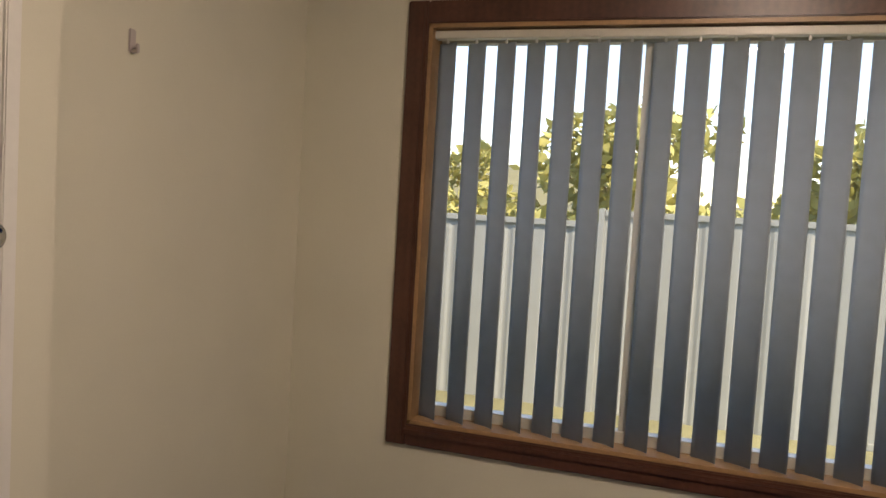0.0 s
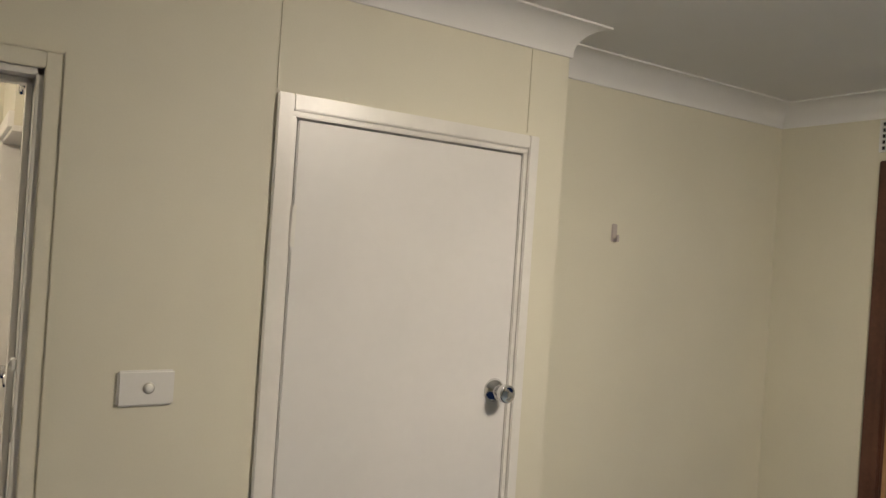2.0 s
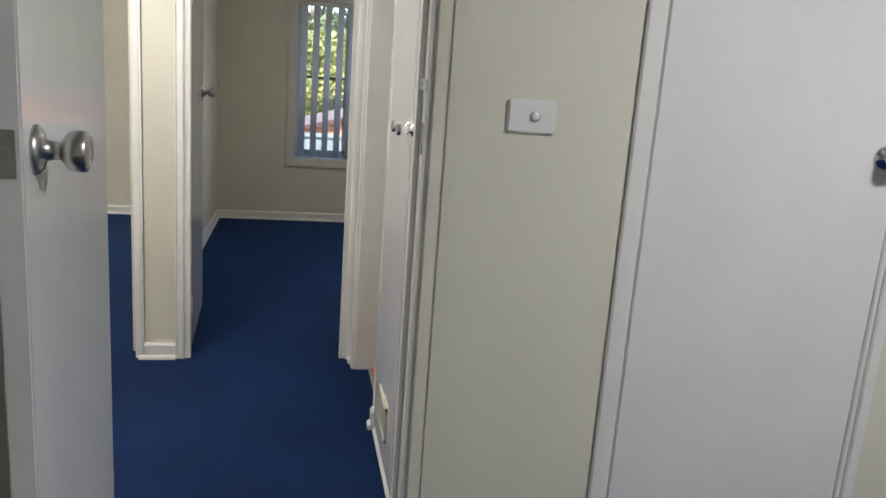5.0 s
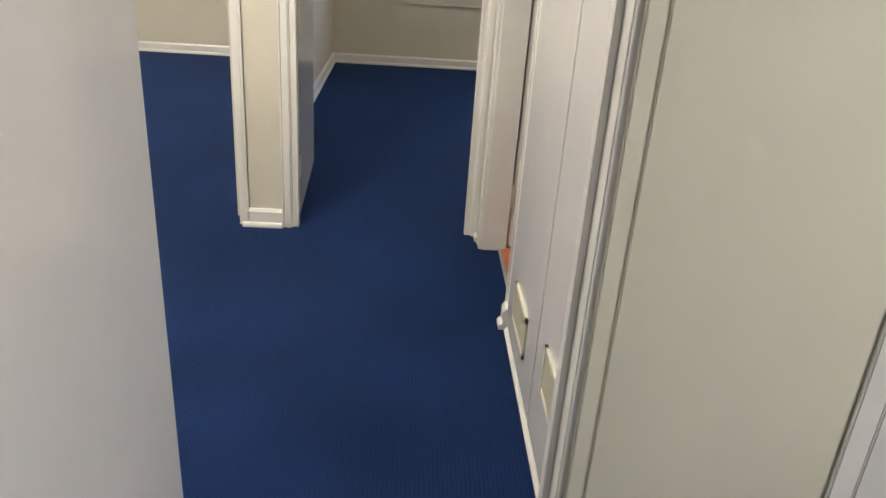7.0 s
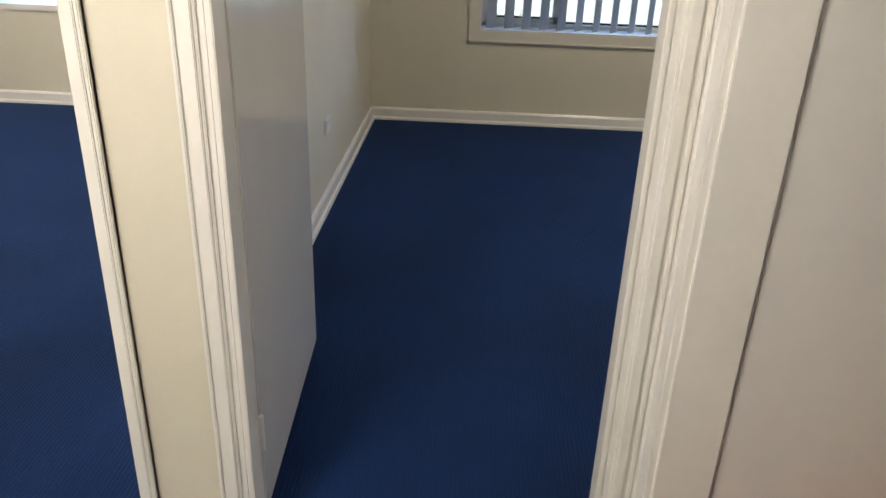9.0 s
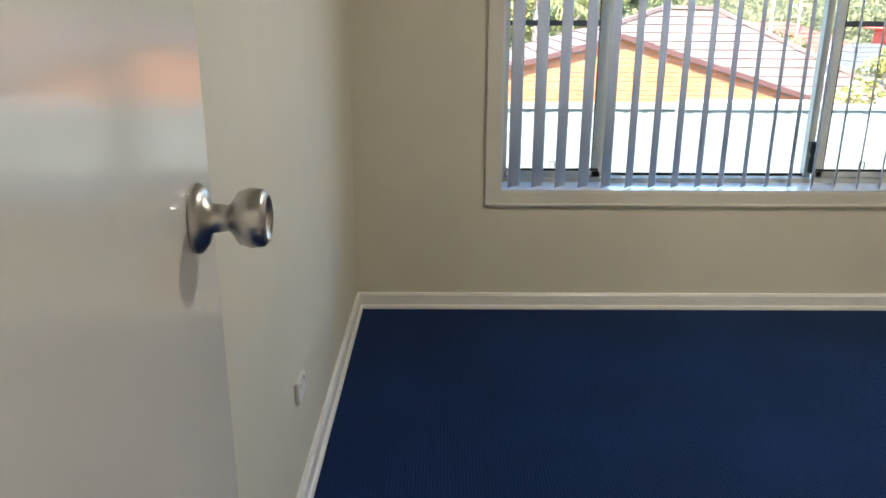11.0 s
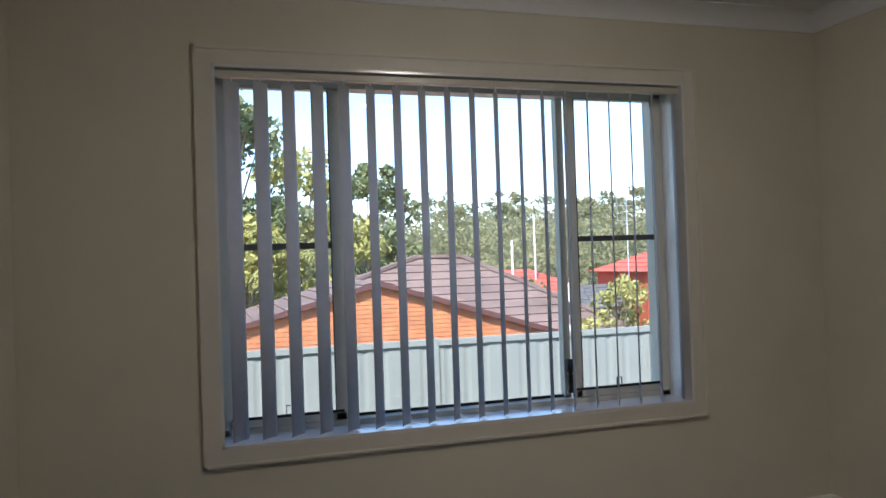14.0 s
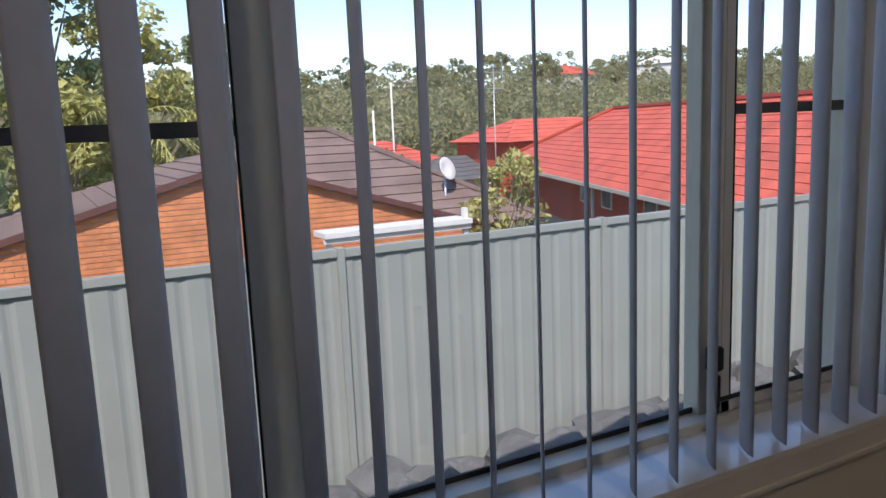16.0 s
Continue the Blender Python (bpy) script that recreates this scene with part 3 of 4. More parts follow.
for a, b in ((x0 + 0.035, 1.076), (2.172, x1 - 0.05)):
    sh = boxes("sash", [((a, S - 0.012, 0.648), (a + 0.012, S + 0.012, 2.10)), ((b - 0.044, S - 0.012, 0.648), (b, S + 0.012, 2.10)) if a < 1.5 else ((a + 0.012, S - 0.012, 0.648), (a + 0.044, S + 0.012, 2.10)), ((a, S - 0.012, 0.648), (b, S + 0.012, 0.680)), ((a, S - 0.012, 2.08), (b, S + 0.012, 2.10))] + ([((b - 0.012, S - 0.012, 0.648), (b, S + 0.012, 2.10))] if a > 1.5 else []), M_ALU, wb, 0.002)
    boxes("glazing_bar", [((a + 0.01, S - 0.010, 1.392), (b - 0.01, S + 0.010, 1.418))], M_ALUD, sh, 0.002)
    boxes("seal", [((a + 0.010, S - 0.0125, 0.680), (b - 0.010, S - 0.009, 0.692)), ((b - 0.048 if a < 1.5 else a + 0.044, S - 0.0125, 0.69), (b - 0.044 if a < 1.5 else a + 0.048, S - 0.009, 2.08))], M_BLACK, sh)
    c = (a + b) / 2
    boxes("finger_pull", [((c - 0.014, S - 0.020, 0.695), (c - 0.011, S - 0.012, 0.730)), ((c + 0.011, S - 0.020, 0.695), (c + 0.014, S - 0.012, 0.730)), ((c - 0.014, S - 0.020, 0.727), (c + 0.014, S - 0.012, 0.730))], M_BLACK, sh)
    pane(sh, (a + 0.01, S - 0.002, 0.68), (b - 0.01, S + 0.002, 2.09))
pane(wb, (1.10, NYh, 0.64), (2.15, (NYh + 0.004), 2.10))
boxes("seal", [((1.125, (NYh - 0.007), 0.648), (2.135, (NYh - 0.001), 0.661))], M_BLACK, wb)
boxes("latch", [((2.132, S - 0.035, 0.675), (2.162, S - 0.012, 0.76)), ((2.124, S - 0.045, 0.775), (2.160, S - 0.012, 0.835)), ((2.138, S - 0.03, 0.75), (2.156, S - 0.012, 0.79))], M_BLACK, wb, 0.004)
vertical_blind(pose(x0, (NY_ + 0.032), 0), x1 - x0, z1 - 0.012, z0 + 0.018, [0.075 + 0.1135 * i for i in range(19)], 45, M_SLATB, "open vertical blind with pale grey fabric slats", 3, 3, 17)
cord = thing("blind_cord", pose(x1 - 0.03, (NY_ + 0.035), 0), "thin dark blind control cord with weight", "cord")
lathe("cord", [(0.0016, 1.15), (0.0016, z1 - 0.03)], M_BLACK, cord, segs=8)
lathe("weight", [(0.003, 1.08), (0.005, 1.09), (0.004, 1.15)], M_ALUD, cord, segs=12)

# far bedroom window: unseen, added to let daylight onto the room's walls
c0, c1, d0, d1 = WC
wc = thing("window_3", pose(0, 0, 0), "unseen white framed window added to light the far bedroom", "window")
wc["kind"] = "structure"
boxes("frame", [((c0, (NY_ - 0.01), d0), (c0 + 0.04, (NY_ + 0.24), d1)), ((c1 - 0.04, (NY_ - 0.01), d0), (c1, (NY_ + 0.24), d1)), ((c0, (NY_ - 0.01), d1 - 0.04), (c1, (NY_ + 0.24), d1)), ((c0, (NY_ - 0.01), d0), (c1, (NY_ + 0.24), d0 + 0.04))], M_WHITE, wc, 0.003)
pane(wc, (c0 + 0.03, (NY_ + 0.19), d0 + 0.03), (c1 - 0.03, (NY_ + 0.194), d1 - 0.03))

# window of the first bedroom: dark timber
a0, a1, e0, e1 = WA
wa = thing("window_2", pose(0, 0, 0), "dark stained timber framed window in cream wall", "window")
wa["kind"] = "structure"
E_ = 3.58
tw = 0.078
boxes("architrave", [((E_ - 0.018, a0 - tw, e0 - tw), (E_, a0, e1 + tw)), ((E_ - 0.018, a1, e0 - tw), (E_, a1 + tw, e1 + tw)), ((E_ - 0.018, a0, e1), (E_, a1, e1 + tw)), ((E_ - 0.018, a0, e0 - tw), (E_, a1, e0)),
    ((E_ - 0.026, a1 + 0.010, e0 - 0.06), (E_ - 0.016, a1 + 0.035, e1 + 0.06)), ((E_ - 0.026, a0 - 0.01, e0 - 0.038), (E_ - 0.016, a1 + 0.01, e0 - 0.012))], M_TIMBER, wa, 0.004)
boxes("reveal", [((E_ - 0.01, a0, e0), (3.70, a0 + 0.015, e1)), ((E_ - 0.01, a1 - 0.015, e0), (3.70, a1, e1)), ((E_ - 0.01, a0, e1 - 0.015), (3.70, a1, e1)), ((E_ - 0.01, a0, e0), (3.70, a1, e0 + 0.015))], M_RAW, wa, 0.001)
boxes("frame", [((3.67, a0 + 0.015, e0 + 0.015), (3.72, a0 + 0.06, e1 - 0.015)), ((3.67, a1 - 0.05, e0 + 0.015), (3.72, a1 - 0.015, e1 - 0.015)), ((3.67, a0 + 0.06, e1 - 0.05), (3.72, a1 - 0.05, e1 - 0.015)), ((3.67, a0 + 0.06, e0 + 0.015), (3.72, a1 - 0.05, e0 + 0.055)), ((3.68, 0.62, e0 + 0.05), (3.715, 0.66, e1 - 0.05))], M_ALU, wa, 0.002)
pane(wa, (3.694, a0 + 0.05, e0 + 0.05), (3.698, a1 - 0.04, e1 - 0.04))
vertical_blind(pose(3.615, a1, 0, 0, 0, -90), a1 - a0, e1 - 0.015, e0 + 0.018, [0.058 + 0.107 * i for i in range(18)], -31, M_SLAT, "half closed vertical blind with blue-grey fabric slats", 3, 5)


# ---- outside: ground ----
def ground_height(x, y):
    z = -1.25 + 0.80 * max(0.0, min(1.0, (x - 3.5) / 3)) * max(0.0, min(1.0, (9 - y) / 4))
    if y > 13:
        z -= 1.6 * min(1.0, (y - 13) / 14)
    d = math.hypot(x * 0.7, y)
    if y > 45:
        z += min(9.0, (y - 45) * 0.055) * (0.75 + 0.25 * math.sin(x * 0.021 + 0.6)) + (max(0.0, x) * 0.05 if y > 70 else 0) * min(1.0, (y - 70) / 40 if y > 70 else 0)
    elif d > 70:
        z += min(8.0, (d - 70) * 0.06)
    return z


def coords():
    near = [i * 2.0 for i in range(-10, 31)]
    far = [70, 80, 95, 110, 130, 160, 220, 400, 900]
    return sorted([-v for v in far] + [-60, -50, -40, -30] + near + far)


bm = bmesh.new()
gx = coords()
gv = [[bm.verts.new((x, y, ground_height(x, y))) for x in gx] for y in gx]
for j in range(len(gx) - 1):
    for i in range(len(gx) - 1):
        bm.faces.new((gv[j][i], gv[j][i + 1], gv[j + 1][i + 1], gv[j + 1][i]))
tagged(put("ground", bm, M_GRASS, smooth=True, kind="structure"), "dry grassy sloping ground rising to a wooded hill", "ground")


# ---- fences ----
def fence_panel_mesh(w, h):
    """Ribbed steel sheet between a top and a bottom rail."""
    prof = []
    n = int(w / 0.19)
    s = w / n
    for i in range(n):
        for u, v in ((0, 0), (0.28, 0), (0.44, 0.008), (0.56, 0.008), (0.72, 0)):
            prof.append(((i + u) * s, v))
    prof.append((w, 0))
    bm = bmesh.new()
    f = [[bm.verts.new((u, v + off, z)) for u, v in prof] for off in (0, 0.002) for z in (0.03, h - 0.02)]
    for lo, hi in ((f[0], f[1]), (f[3], f[2])):
        for i in range(len(prof) - 1):
            bm.faces.new((lo[i], lo[i + 1], hi[i + 1], hi[i]))
    add_box(bm, (0, -0.022, h - 0.06), (w, 0.045, h), 0.006)
    add_box(bm, (0, -0.022, 0.0), (w, 0.045, 0.06), 0.004)
    me = bpy.data.meshes.new("panel")
    bmesh.ops.recalc_face_normals(bm, faces=bm.faces)
    bm.to_mesh(me)
    bm.free()
    me.materials.append(M_FENCE)
    return me


def fence(m, count, first, step, h, drop, label):
    f = thing("fence", m, label, "fence")
    me = fence_panel_mesh(step - 0.05, h)
    for i in range(count):
        o = new("panel", me)
        o.parent = f
        o.matrix_basis = pose(first + i * step + 0.025, 0, -drop * i)
        box("post", (first + i * step - 0.03, -0.03, -drop * i - 0.2), (first + i * step + 0.025, 0.05, -drop * i + h + 0.012), M_FENCE, f, 0.003)
    return f


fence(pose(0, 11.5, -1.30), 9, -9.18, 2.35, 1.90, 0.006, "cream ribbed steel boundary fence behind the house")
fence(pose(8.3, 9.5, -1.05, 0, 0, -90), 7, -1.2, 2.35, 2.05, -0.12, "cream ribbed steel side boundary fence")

# rocks at the fence foot
rng = random.Random(11)


def rock(x, y, z, s):
    bm = bmesh.new()
    bmesh.ops.create_icosphere(bm, subdivisions=2, radius=1)
    off = Vector((rng.uniform(0, 50), rng.uniform(0, 50), 0))
    for v in bm.verts:
        v.co *= 0.8 + 0.45 * noise.noise(v.co * 1.3 + off)
        v.co = Vector((v.co.x * s * 1.3, v.co.y * s, v.co.z * s * 0.8))
    bm.transform(pose(x, y, z, 0, 0, rng.uniform(0, 360)))
    tagged(put("rock", bm, M_ROCK), "grey garden rock lying at the fence foot", "rock", "rocks along the fence")


for i in range(26):
    rock(0.8 + i * 0.30 + rng.uniform(-0.1, 0.1), 11.1 + rng.uniform(-0.15, 0.12), -1.14, rng.uniform(0.17, 0.36))


# ---- houses ----
def quad_roof(name, parent, eave, ridge, mat, course=0.30, lift=0.03):
    """One roof plane between an eave edge and a ridge edge, laid in stepped tile courses."""
    e0_, e1_, r0_, r1_ = [Vector(v) for v in (*eave, *ridge)]
    n = max(3, int(((r0_ + r1_) / 2 - (e0_ + e1_) / 2).length / course))
    up = (e1_ - e0_).cross((r0_ + r1_) / 2 - e0_).normalized()
    if up.z < 0:
        up = -up
    bm = bmesh.new()
    for k in range(n):
        t0_, t1_ = k / n, (k + 1) / n
        a_, b_ = e0_.lerp(r0_, t0_), e1_.lerp(r1_, t0_)
        c_, d_ = e0_.lerp(r0_, t1_), e1_.lerp(r1_, t1_)
        v = [bm.verts.new(p) for p in (a_, b_, b_ + up * lift, a_ + up * lift, c_ + up * 0.004, d_ + up * 0.004)]
        bm.faces.new((v[0], v[1], v[2], v[3]))
        if (c_ - d_).length > 0.01:
            bm.faces.new((v[3], v[2], v[5], v[4]))
        else:
            bm.faces.new((v[3], v[2], v[4]))
    return put(name, bm, mat, parent, kind="stuff")


def beam(bm, p, q, w, h):
    p, q = Vector(p), Vector(q)
    d = (q - p).normalized()
    s = d.cross(Vector((0, 0, 1))).normalized() * w / 2
    u = s.cross(d).normalized() * h / 2
    vs = [bm.verts.new(c + i * s + j * u) for c in (p, q) for i, j in ((-1, -1), (1, -1), (1, 1), (-1, 1))]
    for f in ((0, 1, 2, 3), (7, 6, 5, 4), (0, 4, 5, 1), (1, 5, 6, 2), (2, 6, 7, 3), (3, 7, 4, 0)):
        bm.faces.new([vs[i] for i in f])


def brick_face(name, parent, o, u, length, z0_, top, mat):
    """A brick skin with recessed joints: courses of bricks from z0_ up to top(s)."""
    bm = bmesh.new()
    u = Vector(u).normalized()
    nrm = Vector((u.y, -u.x, 0))
    k, z = 0, z0_
    bh, bl = 0.086, 0.24
    while z < 3:
        s = -bl / 2 if k % 2 else 0.0
        done = True
        while s < length:
            a_, b_ = max(0, s + 0.005), min(length, s + bl - 0.005)
            if b_ - a_ > 0.02 and top((a_ + b_) / 2) > z + bh * 0.5:
                done = False
                p = Vector(o) + u * a_ + nrm * 0.012
                q = Vector(o) + u * b_ + nrm * 0.012
                bm.faces.new([bm.verts.new((w.x, w.y, h)) for w, h in ((p, z + 0.005), (q, z + 0.005), (q, z + bh - 0.005), (p, z + bh - 0.005))])
            s += bl
        if done:
            break
        z += bh
        k += 1
    return put(name, bm, mat, parent, kind="stuff")


# orange brick gable house with brown tiled roofs
ho = thing("house", pose(0, 0, 0), "orange brick gable house with brown tiled roof", "house", "neighbouring houses")
AX, AZ, GY = 3.66, 0.92, 19.0
LS, RS = 0.272, 0.308
gl, gr = -3.2, 9.4


def gable_top(x):
    return AZ - 0.05 - (LS * (AX - x) if x < AX else RS * (x - AX))


bm = bmesh.new()
pts = [(gl, -3.6), (gr, -3.6), (gr, gable_top(gr)), (AX, AZ - 0.05), (gl, gable_top(gl))]
f0 = [bm.verts.new((x, GY, z)) for x, z in pts]
f1 = [bm.verts.new((x, GY + 0.25, z)) for x, z in pts]
bm.faces.new(f0)
bm.faces.new(f1[::-1])
for i in range(5):
    bm.faces.new((f0[i], f0[(i + 1) % 5], f1[(i + 1) % 5], f1[i]))
put("gable_wall", bm, M_GROUT, ho)
brick_face("brickwork", ho, (gl, GY, 0), (1, 0, 0), gr - gl, -1.9, lambda s: gable_top(gl + s), M_BRICK)
bm = bmesh.new()
for ex in (gl - 0.2, gr + 0.2):
    beam(bm, (AX, GY - 0.12, AZ), (ex, GY - 0.12, gable_top(ex) + 0.05), 0.04, 0.10)
put("barge_board", bm, M_BARGE, ho)
zl, zr = gable_top(gl - 0.2) + 0.04, gable_top(gr + 0.2) + 0.04
quad_roof("roof_slope", ho, ((gl - 0.2, GY - 0.12, zl), (gl - 0.2, GY + 4, zl)), ((AX, GY - 0.12, AZ + 0.04), (AX, GY + 4, AZ + 0.04)), M_TILEB)
quad_roof("roof_slope", ho, ((gr + 0.2, GY - 0.12, zr), (gr + 0.2, GY + 4, zr)), ((AX, GY - 0.12, AZ + 0.04), (AX, GY + 4, AZ + 0.04)), M_TILEB)
q0, q1, ez = (5.6, 23.2, 1.40), (6.8, 23.2, 1.38), -0.75
c_ = [(-1.6, 20.4, ez), (10.8, 20.4, ez), (10.8, 28, ez), (-1.6, 28, ez)]
quad_roof("roof_slope", ho, (c_[0], c_[1]), (q0, q1), M_TILEB)
quad_roof("roof_slope", ho, (c_[1], c_[2]), (q1, q1), M_TILEB)
quad_roof("roof_slope", ho, (c_[2], c_[3]), (q1, q0), M_TILEB)
quad_roof("roof_slope", ho, (c_[3], c_[0]), (q0, q0), M_TILEB)
bm = bmesh.new()
for p, q in ((q0, q1), (q0, c_[0]), (q1, c_[1])):
    beam(bm, Vector(p) + Vector((0, 0, 0.05)), Vector(q) + Vector((0, 0, 0.05)), 0.16, 0.08)
put("ridge_cap", bm, M_TILEB, ho)
box("body", (-1.2, 20.8, -3.6), (10.3, 27.6, ez), M_BRICK, ho)

# carport edge behind the fence
cp = thing("carport_roof", pose(4.27, 16.6, -2.78), "low white edged carport roof beside brick house", "carport")
boxes("roof_edge", [((0, 0, 2.66), (2.4, 0.5, 2.74)), ((0.0, 0.05, 2.58), (2.4, 0.1, 2.66))], M_PALE, cp, 0.005)
boxes("post", [((0.05, 0.1, 0), (0.13, 0.18, 2.66)), ((2.3, 0.1, 0), (2.38, 0.18, 2.9))], M_PALE, cp, 0.005)

# red brick house with red tiled hip roof
hr = thing("house", pose(0, 0, 0), "red brick house with bright red tiled hip roof", "house", "neighbouring houses")
U2, V2 = Vector((0.367, 0.930, 0)), Vector((0.930, -0.367, 0))
Q = Vector((20.6, 37.7, 0))
EZ, RZ = -0.50, 1.75


def red(u, v, z):
    return Q + U2 * u + V2 * v + Vector((0, 0, z))


LEN, WID = 30.0, 9.0
e_a, e_b, e_c, e_d = red(0, 0, EZ), red(-LEN, 0, EZ), red(-LEN, WID, EZ), red(0, WID, EZ)
r_a, r_b = red(-6.5, 3.6, RZ), red(-LEN + 3.0, 3.6, RZ)
quad_roof("roof_slope", hr, (e_b, e_a), (r_b, r_a), M_TILER, 0.30, 0.020)
quad_roof("roof_slope", hr, (e_a, e_d), (r_a, r_a), M_TILER, 0.30, 0.020)
quad_roof("roof_slope", hr, (e_d, e_c), (r_a, r_b), M_TILER, 0.30, 0.020)
quad_roof("roof_slope", hr, (e_c, e_b), (r_b, r_b), M_TILER, 0.30, 0.020)
bm = bmesh.new()
for p, q in ((r_a, r_b), (r_a, e_a), (r_b, e_b), (r_a, e_d)):
    beam(bm, p + Vector((0, 0, 0.05)), q + Vector((0, 0, 0.05)), 0.2, 0.1)
put("ridge_cap", bm, M_TILER, hr)
bm = bmesh.new()
for p, q in ((e_a, e_b), (e_a, e_d)):
    beam(bm, p - Vector((0, 0, 0.05)), q - Vector((0, 0, 0.05)), 0.10, 0.11)
put("gutter", bm, M_GUTTER, hr)


def red_box(name, u0, u1, v0, v1, z0_, z1_, mat):
    bm = bmesh.new()
    add_box(bm, (min(u0, u1), min(v0, v1), z0_), (max(u0, u1), max(v0, v1), z1_))
    bm.transform(Matrix(((U2.x, V2.x, 0, Q.x), (U2.y, V2.y, 0, Q.y), (0, 0, 1, 0), (0, 0, 0, 1))))
    return put(name, bm, mat, hr)


red_box("body", -LEN + 0.6, -0.6, 0.65, WID - 0.6, -4.0, EZ - 0.1, M_GROUT)
red_box("soffit", -LEN, 0, 0.02, WID, EZ - 0.10, EZ - 0.07, M_BARGE)
o = red(-LEN + 0.6, 0.65, 0)
brick_face("brickwork", hr, red(-0.6, 0.65, 0), -U2, LEN - 1.2, -2.2, lambda s: EZ - 0.1, M_BRICKR)
for u in (-11.4, -13.6, -17.0):
    red_box("window", u - 0.9, u, 0.60, 0.66, -1.32, -0.70, M_PALE)
    red_box("window_glass", u - 0.82, u - 0.46, 0.59, 0.64, -1.27, -0.75, M_GLASSD)
    red_box("window_glass", u - 0.42, u - 0.08, 0.59, 0.64, -1.27, -0.75, M_GLASSD)
red_box("downpipe", -13.4, -13.32, 0.35, 0.43, -3.5, EZ - 0.08, M_PALE)
red_box("porch_post", -7.0, -6.85, 0.12, 0.27, -3.5, EZ - 0.08, M_PALE)


# distant houses on the slope and hill
def small_house(x, y, z, w, d, h, wm, rm, rz, label):
    s = thing("house", pose(x, y, z, 0, 0, rz), label, "house", "distant houses")
    box("body", (-w / 2, -d / 2, -1), (w / 2, d / 2, h), wm, s)
    a_, b_ = (-w / 2 - 0.4, -d / 2 - 0.4, h), (w / 2 + 0.4, -d / 2 - 0.4, h)
    c2, d2 = (w / 2 + 0.4, d / 2 + 0.4, h), (-w / 2 - 0.4, d / 2 + 0.4, h)
    p, q = (-w / 4, 0, h + d * 0.22), (w / 4, 0, h + d * 0.22)
    quad_roof("roof_slope", s, (a_, b_), (p, q), rm, 0.5)
    quad_roof("roof_slope", s, (b_, c2), (q, q), rm, 0.5)
    quad_roof("roof_slope", s, (c2, d2), (q, p), rm, 0.5)
    quad_roof("roof_slope", s, (d2, a_), (p, p), rm, 0.5)
    for sx in (-0.2, 0.2):
        box("window", (w * (sx - 0.1), -d / 2 - 0.05, h * 0.35), (w * (sx + 0.1), -d / 2 + 0.02, h * 0.8), M_GLASSD, s)


small_house(26.4, 41.5, -3.0, 8.6, 5.2, 3.4, M_BRICKR, M_TILER, 0, "red tiled rear wing of the brick house")
small_house(17.0, 46, -3.6, 8, 7, 2.7, M_PALE, M_TILER, 20, "pale house with red roof on the slope")
small_house(21.5, 43, -4.0, 4.5, 5, 2.6, M_PALE, M_ROCK, 10, "pale grey house on the slope")
small_house(83, 112, 5.4, 11, 8, 3.2, M_PALE, M_TILER, 30, "pale hilltop house with red roof among trees")
small_house(110, 118, 7.6, 13, 8, 3.3, M_PALE, M_PALE, 35, "white hilltop house among trees")
small_house(60, 125, 4.6, 8, 7, 3.2, M_PALE, M_PALE, 15, "white hilltop house among trees")


# ---- poles, aerials, dish ----
def pole(x, y, z0_, z1_, r, label, arms=()):
    p = thing("pole", pose(x, y, z0_), label, "pole")
    lathe("shaft", [(r, 0), (r * 0.75, z1_ - z0_)], M_PALE, p, segs=10)
    for h, w in arms:
        box("crossarm", (-w / 2, -0.05, h - z0_ - 0.05), (w / 2, 0.05, h - z0_ + 0.05), M_METAL, p)


pole(12.24, 33, -3.2, 2.03, 0.055, "pale street light pole beyond the roofs")
pole(18.6, 45, -3.0, 3.8, 0.06, "pale timber power pole beyond the roofs")
an = thing("roof_aerial", pose(16.8, 31.8, 1.0), "metal television aerial on a tall mast", "aerial")
lathe("mast", [(0.03, -4.2), (0.02, 2.6)], M_METAL, an, segs=8)
bm = bmesh.new()
for z, w in ((2.5, 0.25), (2.3, 0.7), (2.05, 0.55), (1.7, 0.9), (1.55, 0.35)):
    beam(bm, (-w / 2, 0, z), (w / 2, 0, z), 0.025, 0.025)
for xx in (-0.42, 0.42):
    beam(bm, (xx, 0.01, 1.65), (xx, 0.02, 2.75), 0.02, 0.02)
put("elements", bm, M_METAL, an)
ds = thing("satellite_dish", pose(8.72, 21.2, -0.43), "pale grey satellite dish on mast by the roof", "dish")
lathe("mast", [(0.03, -0.7), (0.03, 0.85)], M_METAL, ds, segs=8)
lathe("dish", [(0.02, 0), (0.13, 0.02), (0.23, 0.065), (0.26, 0.09), (0.255, 0.097), (0.13, 0.032), (0.02, 0.013)], M_PALE, ds, pose(0, 0, 0.86, 70, 0, 25))
wl = thing("power_line", pose(0, 0, 0), "thin dark overhead power line", "cable")
bm = bmesh.new()
prev = None
for i in range(13):
    t = i / 12
    p = Vector((4 + 24 * t, 34 + 4 * t, 0.55 - 1.2 * t * (1 - t) * 0.4))
    if prev:
        beam(bm, prev, p, 0.02, 0.02)
    prev = p
put("wire", bm, M_BLACK, wl)


